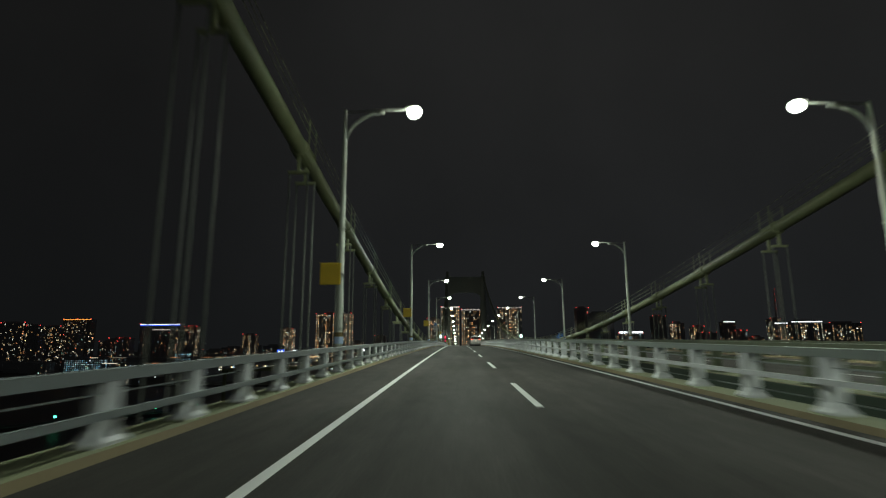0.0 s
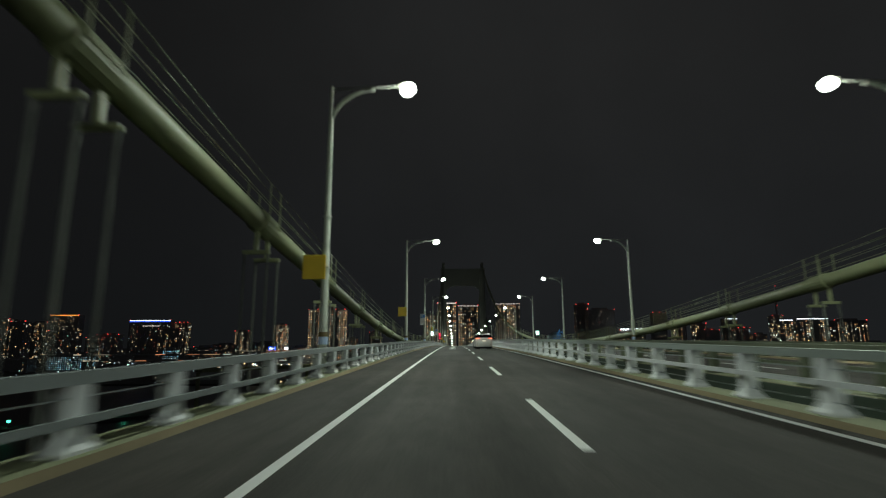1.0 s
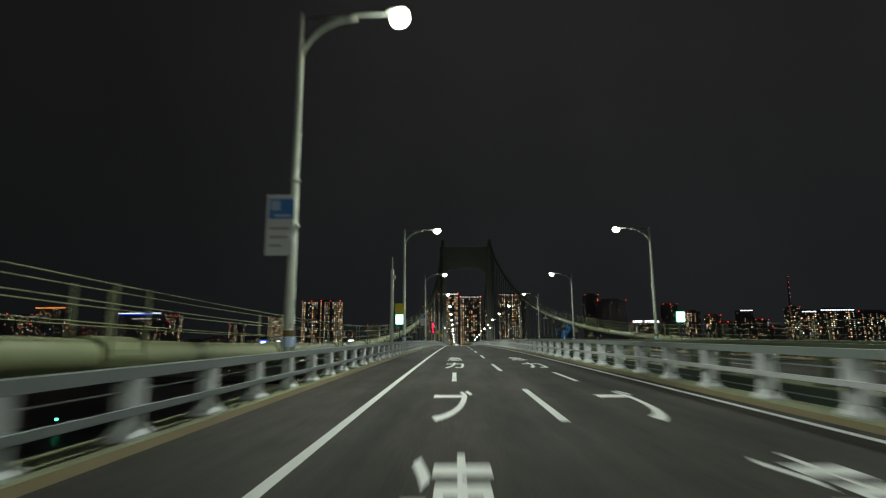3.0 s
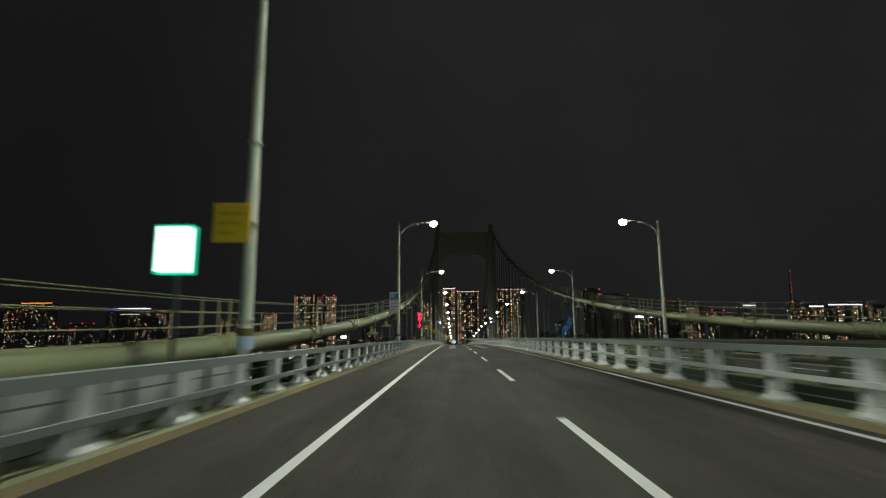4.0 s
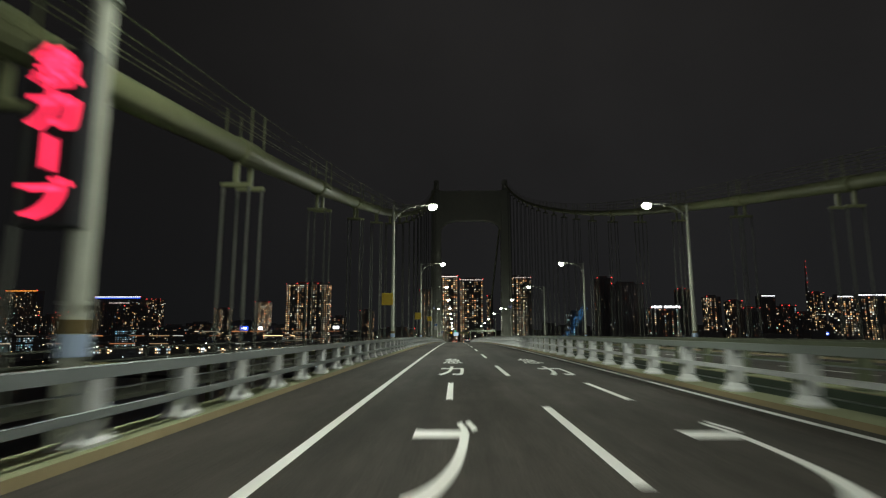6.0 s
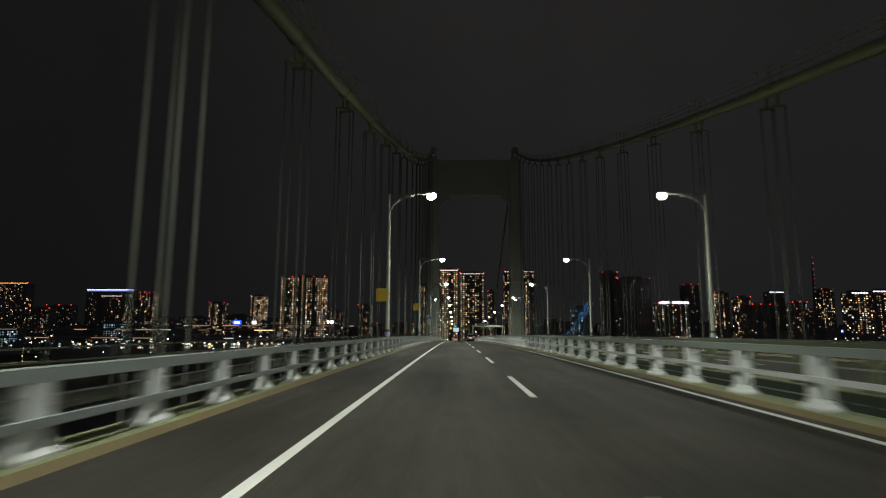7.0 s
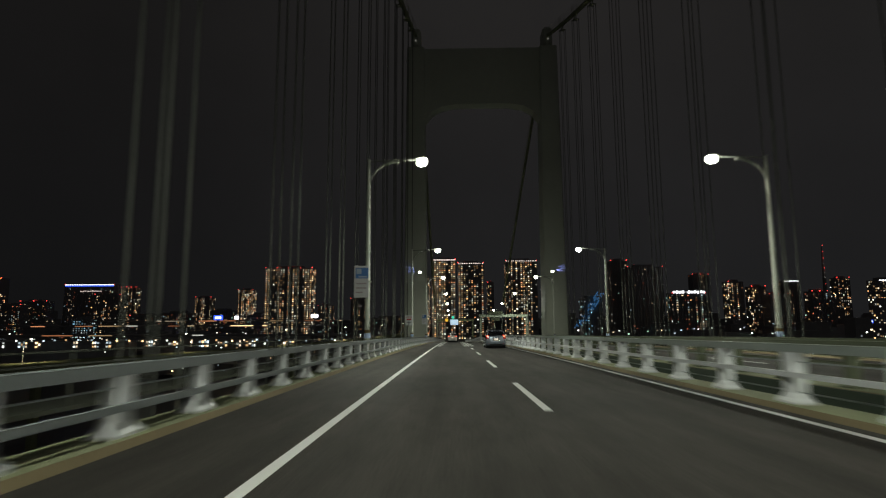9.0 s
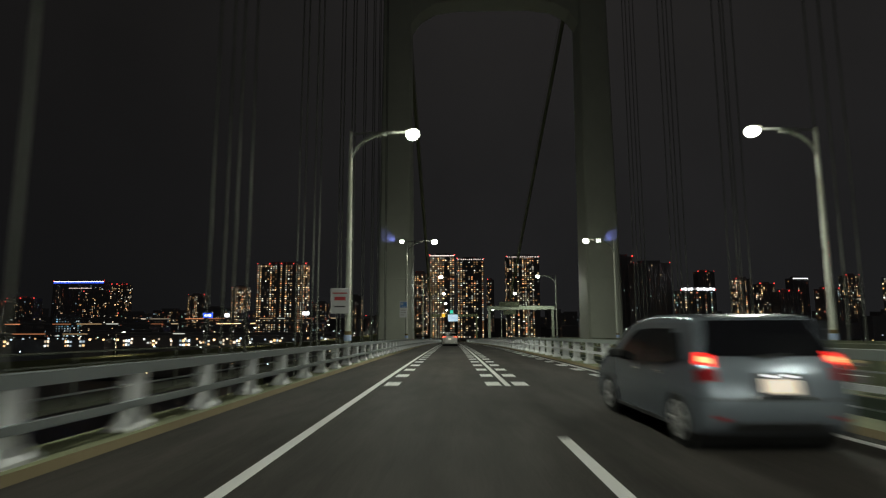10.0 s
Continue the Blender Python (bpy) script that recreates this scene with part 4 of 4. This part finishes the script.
part("deck", ribbon(-4.4, 4.4, RAMP_Z - 1.6, RAMP_Z), CONCRETE, ramp)
for o in (-4.4, 4.15):
    part("parapet", ribbon(o, o + 0.25, RAMP_Z + 0.003, RAMP_Z + 1.0), CONCRETE, ramp)
for x, y in RAMP[::2]:
    part("pier", bx(x - 1.1, x + 1.1, y - 1.1, y + 1.1, SEA - 0.4, RAMP_Z - 1.6, bevel=0.3), CONCRETE, ramp)
for x, y in RAMP[1:]:
    bm = bmesh.new()
    tube(bm, [(x - 4.9, y, RAMP_Z - 0.8), (x - 4.9, y, RAMP_Z + 7.2), (x - 4.2, y, RAMP_Z + 7.8), (x - 2.6, y, RAMP_Z + 8.0)], 0.09, 8)
    post = part("lamp_post", bm, POLE, ramp)
    part("lamp_glass", bx(x - 3.0, x - 2.3, y - 0.2, y + 0.2, RAMP_Z + 7.84, RAMP_Z + 7.93, bevel=0.02), LAMP, post, "glowing lamp glass")
    li = bpy.data.lights.new("ramp_light", "SPOT")
    li.energy, li.color, li.shadow_soft_size = 3000.0, (1.0, 0.88, 0.62), 0.3
    li.spot_size, li.spot_blend = radians(150), 1.0
    new("ramp_light", li).matrix_basis = pose(x - 2.65, y, RAMP_Z + 7.6)

# an elevated road across the harbour district, edged with broken lines of light
el = thing("elevated_road", "far elevated road with broken lines of warm light", "viaduct", kind="structure")
for y, z, x0, x1 in ((905, -22.0, -640, -120), (1010, -14.0, -700, -150), (1120, -9.0, -560, -100)):
    part("deck", bx(x0, x1, y, y + 11, z - 2.2, z, bevel=0.2), FACADE, el)
    part("pier", bx(x0 + 30, x0 + 34, y + 3, y + 7, SEA + 2, z - 2.2), FACADE, el)
    part("pier", bx(x1 - 34, x1 - 30, y + 3, y + 7, SEA + 2, z - 2.2), FACADE, el)
    cs, x = [], x0
    while x < x1 - 30:
        n = rnd.uniform(3, 34)
        if rnd.random() < 0.5:
            cs.append((x, x + n, y - 0.3, y, z - 1.3, z - 1.3 + rnd.uniform(0.35, 0.8)))
        x += n + rnd.uniform(4, 26)
    cell_part("light_line", cs, WIN_WARM, el, "broken line of warm light")

# a low frontage behind the quay: groups of large lit windows, with a row of lamps before it
fr = thing("quay_frontage", "long low quay building with groups of bright windows", "building", kind="stuff")
cell_part("walls", [(-470, -330, 870, 884, SEA + 2, -27), (-322, -150, 880, 894, SEA + 2, -24), (-142, -84, 890, 900, SEA + 2, -26)], FACADE, fr)
cs = []
for x0, x1, y in ((-466, -334, 869.7), (-318, -154, 879.7), (-138, -88, 889.7)):
    x = x0
    while x < x1:
        if rnd.random() < 0.42:
            for k in range(rnd.randint(1, 4)):
                w = rnd.uniform(1.2, 2.4)
                for z in (-33.5, -29.8) if rnd.random() < 0.6 else (-31.5,):
                    cs.append((x, x + w, y, y + 0.2, z, z + rnd.uniform(1.2, 2.2)))
                x += w + 0.9
        x += rnd.uniform(2, 9)
cell_part("lit_window_grid", cs, SHORE, fr, "bright lit quay windows")
cs = [(x - 0.7, x + 0.7, 850, 850.6, z, z + 1.4) for x, z in [(-430 + 12.5 * k + rnd.uniform(-2, 2), -26.5 + rnd.uniform(-0.8, 0.8)) for k in range(29)]]
tagged(cell_part("quay_lamps", cs, SHORE, None, "row of white lamps along the quay"), category="lights")


def roof_sign(label, x, y, z, w, h, mat):
    e = thing("roof_sign", label, "sign", pose(x, y, z))
    part("face", bx(-w / 2, w / 2, -0.4, 0.4, -h / 2, h / 2, bevel=0.3), mat, e)
    if mat is GLOW_BLUE:
        for a in (-0.34, -0.12, 0.12):
            part("marking", bx(a * w, (a + 0.2) * w, -0.5, -0.3, -h * 0.22, h * 0.2), GLOW_WHITE, e, "white lit lettering bar")
    part("post", bx(-w * 0.1, w * 0.1, 0.4, 0.9, SEA + 2 - z, 0), FACADE, e)


roof_sign("blue glowing sign above dark roofs", -431, 1300, -6, 17, 8.5, GLOW_BLUE)
roof_sign("small white glowing roof sign", -397, 1300, -6, 8, 6, GLOW_WHITE)
roof_sign("white glowing sign on a dark post", -174, 1000, -3, 9, 4, GLOW_WHITE)
roof_sign("white glowing sign on a dark post", 640, 1180, -15, 12, 6, GLOW_WHITE)
roof_sign("blue glowing sign on a dark post", 660, 1180, -16, 10, 5, GLOW_BLUE)
cs = []
for k in range(26):
    f = k / 25
    cs += [(176 + 34 * f + j * 3.2, 177.4 + 34 * f + j * 3.2, 1095, 1095.5, -22 + 50 * f, -20.4 + 50 * f) for j in range(4) if rnd.random() < 0.45]
ob = cell_part("light_strings", cs, STRING_BLUE, None, "slanting strings of blue lights on a dark building")
tagged(ob, category="lights")


# ---- gantries beyond the tower ----
def gantry(label, x0, x1, y, top, boards, paint):
    e = thing("sign_gantry", label, "gantry", pose(0, y, rz(y)))
    for x in (x0, x1):
        part("column", bx(x - 0.22, x + 0.22, -0.22, 0.22, -0.2, top, bevel=0.03), paint, e)
    part("beam", bx(x0 - 0.4, x1 + 0.4, -0.3, 0.3, top - 0.25, top + 0.45, bevel=0.03), paint, e)
    for a, b, c, d, mat, lab in boards:
        part("board", bx(a, b, -0.55, -0.35, c, d, bevel=0.02), mat, e, lab)


gantry("pale steel sign gantry over the opposite carriageway", 8.8, 20.3, 463, 6.35, [(10.6, 14.2, 6.75, 7.55, DARK_OLIVE, "grey back of a sign board"), (11.3, 13.6, 5.2, 6.0, DARK_OLIVE, "grey back of a lower sign board")], PALE_GREEN)
gantry("steel sign gantry over the near carriageway with a bright sign", -3.3, 8.3, 503, 6.9,
       [(1.0, 3.5, 5.5, 7.2, BLUISH, "pale blue lit sign"), (1.5, 2.3, 7.5, 8.3, GREEN_LIT, "green lit board"), (-0.6, 0.2, 6.6, 7.5, AMBER_LIT, "amber lit board")], STEEL)

# floodlights on the tower legs
for x, s in ((-5.15, -1), (23.1, 1)):
    e = thing("floodlight", "small white floodlight on the tower leg", "lamp", pose(x, TOWER_Y - 3.2, zt + 14.9))
    part("housing", bx(-0.35, 0.35, -0.25, 0.3, -0.25, 0.25, bevel=0.04), DARKSTEEL, e)
    part("lens", bx(-0.27, 0.27, -0.29, -0.24, -0.2, 0.2), LAMP, e, "glowing lens")
    li = bpy.data.lights.new("blue_floodlight", "SPOT")
    li.energy, li.color, li.spot_size, li.spot_blend, li.shadow_soft_size = 150.0, (0.25, 0.3, 1.0), radians(46), 0.5, 0.1
    ob = new("blue_floodlight", li)
    ob.matrix_basis = look((x + s * 0.35, TOWER_Y - 3.7, zt + 14.9), (x + s * 1.8, TOWER_Y - 2.8, zt + 15.5))


# ---- vehicles ----
class Car:
    """A car body lofted across its width from a side outline; y runs forward from the rear bumper."""

    def __init__(self, name, label, m, outline, wheels, radius, half, belt, roof, paint, scale):
        self.out, self.W, self.belt, self.roof, self.paint = outline, half, belt, roof, paint
        self.L = max(p[0] for p in outline)
        self.e = thing(name, label, "car", m @ Matrix.Diagonal((scale, scale, scale * 0.94, 1)))
        prof = list(outline)
        sill = 0.20
        for wy in wheels[::-1]:
            ra = radius + 0.055
            prof += [(wy + ra * math.cos(a), max(sill, radius + ra * math.sin(a))) for a in [math.radians(-18 + 27 * k) for k in range(9)]]
        self.prof = prof
        bm = bmesh.new()
        rings = []
        for u in (-1, -0.975, -0.9, -0.6, -0.2, 0.2, 0.6, 0.9, 0.975, 1):
            rings.append([bm.verts.new(self.place(u, y, z)) for y, z in prof])
        n = len(prof)
        for a, b in zip(rings, rings[1:]):
            for k in range(n):
                bm.faces.new((a[k], a[(k + 1) % n], b[(k + 1) % n], b[k]))
        bm.faces.new(rings[0])
        bm.faces.new(rings[-1][::-1])
        bmesh.ops.recalc_face_normals(bm, faces=bm.faces[:])
        body = part("body", bm, paint, self.e)
        body.data.polygons.foreach_set("use_smooth", [len(p.vertices) == 4 for p in body.data.polygons])
        for wy in wheels:
            bm = bmesh.new()
            tube(bm, [(-half * 0.93, wy, radius), (half * 0.93, wy, radius)], radius + 0.05, 20)
            part("wheel_arch", bm, TRIM_BLACK, self.e)
        for wy in wheels:
            for s in (-1, 1):
                self.wheel(s, wy, radius)

    def place(self, u, y, z):
        t = max(0.0, (z - self.belt) / (self.roof - self.belt))
        x = u * self.W * (1 - 0.17 * t - 0.04 * max(0, 0.45 - z))
        edge = max(0.0, abs(u) - 0.9) / 0.1
        zz = z - 0.045 * edge * edge * (1 if z > 0.5 else 0)
        f = (y / self.L - 0.5) * 2
        yy = y - (0.10 * u * u + 0.05 * edge * edge) * (f ** 5)
        return Vector((x, yy, zz))

    def wheel(self, s, wy, r):
        w = new("wheel")
        w.parent = self.e
        w.matrix_basis = pose(s * (self.W - 0.10), wy, r)
        bm = bmesh.new()
        tube(bm, [(-s * 0.11, 0, 0), (s * 0.07, 0, 0), (s * 0.10, 0, 0)], [r, r, r * 0.93], 28)
        part("tyre", bm, RUBBER, w, smooth=False)
        bm = bmesh.new()
        tube(bm, [(s * 0.085, 0, 0), (s * 0.104, 0, 0)], [r * 0.30, r * 0.24], 14)
        for k in range(7):
            a = 2 * math.pi * k / 7
            c, q = math.cos(a), math.sin(a)
            tube(bm, [(s * 0.10, c * r * 0.2, q * r * 0.2), (s * 0.103, c * r * 0.66, q * r * 0.66)], [r * 0.085, r * 0.07], 6)
        ring = [(s * 0.10, math.cos(a) * r * 0.66, math.sin(a) * r * 0.66) for a in [2 * math.pi * k / 28 for k in range(29)]]
        tube(bm, ring, r * 0.055, 6, caps=False)
        part("rim", bm, BRIGHT_ALLOY if self.paint is CAR_SILVER else ALLOY, w)

    def edge_y(self, z, front=False):
        """Where the outline meets the height z at the rear or the front."""
        best = None
        n = len(self.out)
        for (y0, z0), (y1, z1) in zip(self.out, self.out[1:]):
            if min(z0, z1) <= z <= max(z0, z1) and z0 != z1:
                y = y0 + (y1 - y0) * (z - z0) / (z1 - z0)
                if best is None or (y > best if front else y < best):
                    best = y
        return best if best is not None else (self.L if front else 0.0)

    def end_patch(self, name, u0, u1, za, zb, mat, front=False, off=0.012, label="", slant=0.0, top_in=0.0):
        """A panel that lies on the rear or the front of the body."""
        bm = bmesh.new()
        nu, nz = 26, 5
        layers = []
        for o in (off, -0.03):
            g = []
            for j in range(nz + 1):
                row = []
                for i in range(nu + 1):
                    a = i / nu
                    u = u0 + (u1 - u0) * a
                    u *= 1 - top_in * j / nz
                    z = za + (zb - za) * j / nz + slant * (a - 0.5) * (1 if u > 0 else -1)
                    p = self.place(u, self.edge_y(z, front), z)
                    row.append(bm.verts.new((p.x, p.y + (o if front else -o), p.z)))
                g.append(row)
            layers.append(g)
        for g in layers:
            for j in range(nz):
                for i in range(nu):
                    bm.faces.new((g[j][i], g[j][i + 1], g[j + 1][i + 1], g[j + 1][i]))
        A, B = layers
        rim = [(0, i) for i in range(nu + 1)] + [(j, nu) for j in range(1, nz + 1)] + [(nz, i) for i in range(nu - 1, -1, -1)] + [(j, 0) for j in range(nz - 1, 0, -1)]
        for (a, b), (c, d) in zip(rim, rim[1:] + rim[:1]):
            bm.faces.new((A[a][b], A[c][d], B[c][d], B[a][b]))
        bmesh.ops.recalc_face_normals(bm, faces=bm.faces[:])
        return part(name, bm, mat, self.e, label, smooth=False)

    def side_panel(self, name, s, pts, mat, off=0.008, label=""):
        """A panel of the given (y, z) outline on the body's side."""
        bm = bmesh.new()
        A = [bm.verts.new(self.place(s, y, z) + Vector((s * off, 0, 0))) for y, z in pts]
        B = [bm.verts.new(self.place(s, y, z) - Vector((s * 0.03, 0, 0))) for y, z in pts]
        bm.faces.new(A)
        bm.faces.new(B[::-1])
        n = len(pts)
        for k in range(n):
            bm.faces.new((A[k], A[(k + 1) % n], B[(k + 1) % n], B[k]))
        bmesh.ops.recalc_face_normals(bm, faces=bm.faces[:])
        return part(name, bm, mat, self.e, label)


def minivan(m, label):
    out = [(0.10, 0.24), (0.03, 0.36), (0.0, 0.55), (0.02, 0.90), (0.04, 1.12), (0.08, 1.24), (0.18, 1.47), (0.27, 1.60), (0.40, 1.67), (0.80, 1.71), (1.60, 1.73), (2.45, 1.70),
           (2.95, 1.60), (3.45, 1.38), (3.92, 1.14), (4.25, 1.05), (4.58, 0.95), (4.76, 0.80), (4.84, 0.60), (4.83, 0.40), (4.77, 0.24)]
    c = Car("minivan", label, m, out, (1.08, 3.96), 0.335, 0.90, 1.16, 1.73, CAR_WHITE, 1.0)
    for s in (-1, 1):
        c.side_panel("rear_quarter_window", s, [(0.045, 1.10), (0.20, 1.10), (0.40, 1.125), (0.58, 1.17), (0.80, 1.215), (1.25, 1.215), (1.25, 1.63), (0.62, 1.63), (0.36, 1.62), (0.275, 1.595), (0.18, 1.46), (0.085, 1.25)], GLASS)
        c.side_panel("rear_door_window", s, [(1.27, 1.215), (2.18, 1.21), (2.18, 1.635), (1.27, 1.63)], GLASS)
        c.side_panel("front_door_window", s, [(2.20, 1.21), (3.15, 1.18), (3.80, 1.15), (3.42, 1.355), (2.93, 1.575), (2.52, 1.63), (2.20, 1.635)], GLASS)
        c.side_panel("slide_rail", s, [(0.62, 0.985), (1.95, 0.97), (1.95, 0.978), (0.62, 0.993)], CAR_WHITE, off=0.012)
        c.side_panel("side_moulding", s, [(1.50, 0.45), (3.35, 0.45), (3.35, 0.48), (1.50, 0.48)], TRIM_BLACK, off=0.012)
        c.side_panel("door_seam", s, [(2.186, 0.30), (2.196, 0.30), (2.196, 1.11), (2.186, 1.11)], TRIM_BLACK, off=0.003)
        for y in (1.94, 2.26):
            c.side_panel("door_handle", s, [(y, 0.935), (y + 0.17, 0.935), (y + 0.17, 0.955), (y, 0.955)], CAR_WHITE, off=0.02)
        mirror = bx(-0.11, 0.11, -0.06, 0.08, -0.07, 0.08, bevel=0.03)
        mo = part("door_mirror", mirror, TRIM_BLACK, c.e)
        mo.matrix_basis = pose(s * 0.99, 3.12, 1.18)
        c.side_panel("tail_lamp_wing", s, [(0.05, 1.125), (0.13, 1.14), (0.16, 1.15), (0.12, 1.16), (0.055, 1.165)], TAIL_LIT, off=0.014, label="lit red lamp wing")
        c.side_panel("tail_lamp_core", s, [(0.05, 1.135), (0.12, 1.147), (0.055, 1.152)], TAIL_HOT, off=0.018, label="bright lamp core")
        c.end_patch("tail_lamp", s * 0.50, s * 0.99, 1.12, 1.21, TAIL_LIT, label="lit red tail lamp")
        c.end_patch("brake_lamp", s * 0.62, s * 0.97, 1.135, 1.165, TAIL_HOT, off=0.02, label="bright brake lamp")
        c.end_patch("reflector", s * 0.72, s * 0.90, 0.42, 0.455, TAIL_DARK)
        c.end_patch("headlamp", s * 0.52, s * 0.93, 0.76, 0.86, SIGN_WHITE, front=True)
    c.end_patch("rear_window", -1.0, 1.0, 1.255, 1.64, GLASS, top_in=0.0)
    c.end_patch("high_brake_lamp", -0.2, 0.2, 1.645, 1.66, TAIL_DARK, off=0.03)
    c.end_patch("garnish", -0.32, 0.32, 1.00, 1.03, TRIM_BLACK, off=0.025)
    c.end_patch("number_plate", -0.20, 0.20, 0.82, 0.97, PLATE, off=0.02, label="lit plain plate")
    c.end_patch("bumper_seam", -0.97, 0.97, 0.62, 0.63, TRIM_BLACK, off=0.005)
    c.end_patch("windscreen", -1.0, 1.0, 1.16, 1.62, GLASS, front=True)
    w = part("wiper", bx(-0.35, 0.02, -0.015, 0.015, -0.012, 0.012), TRIM_BLACK, c.e)
    w.matrix_basis = pose(0.15, 0.07, 1.30, 0, -8, 0)
    return c.e


def hatchback(m, label, lit_front=False):
    out = [(0.12, 0.22), (0.04, 0.34), (0.0, 0.52), (0.02, 0.66), (0.06, 0.86), (0.10, 0.96), (0.26, 1.30), (0.36, 1.44), (0.50, 1.49), (1.00, 1.525), (1.60, 1.53), (2.10, 1.49),
           (2.45, 1.39), (2.80, 1.20), (3.15, 1.00), (3.45, 0.92), (3.75, 0.82), (3.92, 0.68), (3.98, 0.52), (3.97, 0.36), (3.90, 0.22)]
    c = Car("hatchback", label, m, out, (0.66, 3.21), 0.30, 0.775, 0.94, 1.53, CAR_SILVER, 1.0)
    for s in (-1, 1):
        c.side_panel("quarter_window", s, [(0.56, 1.02), (0.84, 0.98), (0.84, 1.34), (0.72, 1.34)], GLASS)
        c.side_panel("rear_door_window", s, [(0.90, 0.97), (1.60, 0.95), (1.60, 1.40), (0.90, 1.39)], GLASS)
        c.side_panel("front_door_window", s, [(1.65, 0.95), (2.62, 0.94), (2.66, 1.02), (2.25, 1.30), (2.02, 1.38), (1.65, 1.40)], GLASS)
        for y in (0.98, 1.78):
            c.side_panel("door_handle", s, [(y, 0.84), (y + 0.18, 0.84), (y + 0.18, 0.87), (y, 0.87)], CHROME, off=0.03)
        c.side_panel("door_seam", s, [(1.615, 0.30), (1.625, 0.30), (1.625, 0.94), (1.615, 0.94)], TRIM_BLACK, off=0.003)
        c.side_panel("sill", s, [(1.10, 0.20), (2.78, 0.20), (2.78, 0.25), (1.10, 0.25)], TRIM_BLACK, off=0.008)
        mo = part("door_mirror", bx(-0.10, 0.10, -0.05, 0.08, -0.06, 0.07, bevel=0.03), TRIM_BLACK, c.e)
        mo.matrix_basis = pose(s * 0.86, 2.55, 0.98)
        c.end_patch("tail_lamp", s * 0.78, s * 0.985, 0.95, 1.07, TAIL_LIT, label="glowing red tail lamp", slant=-0.05)
        c.end_patch("lamp_core", s * 0.82, s * 0.95, 0.972, 1.03, TAIL_HOT, off=0.018, label="bright orange lamp core", slant=-0.03)
        c.end_patch("lower_tail_lamp", s * 0.76, s * 0.99, 0.78, 0.91, TAIL_DARK, label="dark red lower lamp")
        c.end_patch("reflector", s * 0.68, s * 0.84, 0.38, 0.41, TAIL_DARK)
        c.end_patch("headlamp", s * 0.52, s * 0.93, 0.64, 0.80, LAMP if lit_front else SIGN_WHITE, front=True)
    c.end_patch("rear_window", -0.90, 0.90, 1.04, 1.43, GLASS, top_in=0.08)
    c.end_patch("plate_recess", -0.30, 0.30, 0.64, 0.86, TRIM_BLACK, off=0.008)
    for x in (-0.12, 0.12):
        c.end_patch("plate_light", x - 0.04, x + 0.04, 0.825, 0.845, GLOW_WHITE, off=0.03, label="small white plate light")
    c.end_patch("number_plate", -0.22, 0.22, 0.66, 0.80, PLATE, off=0.02, label="lit plain plate")
    c.end_patch("chrome_strip", -0.36, 0.36, 0.605, 0.635, CHROME, off=0.024)
    c.end_patch("bumper_seam", -0.97, 0.97, 0.585, 0.60, TRIM_BLACK, off=0.006)
    c.end_patch("lower_valance", -0.62, 0.62, 0.25, 0.36, TRIM_BLACK, off=0.006)
    c.end_patch("windscreen", -0.86, 0.86, 1.02, 1.38, GLASS, front=True)
    w = part("wiper", bx(-0.30, 0.02, -0.015, 0.015, -0.012, 0.012), TRIM_BLACK, c.e)
    w.matrix_basis = pose(0.12, 0.10, 1.06, 0, -6, 0)
    return c.e


minivan(on_road(5.12, 93.6, 0, 1.6), "white minivan with dark windows and red tail lamps")
minivan(on_road(1.74, 431.0, 0, 0), "white minivan far ahead with its brake lamps lit")
hatchback(on_road(5.28, 371.75, 0, 0), "silver hatchback with glowing tail lamps")
hatchback(on_road(12.0, 524.0, 0, 180), "silver hatchback coming the other way, headlamps lit", True)
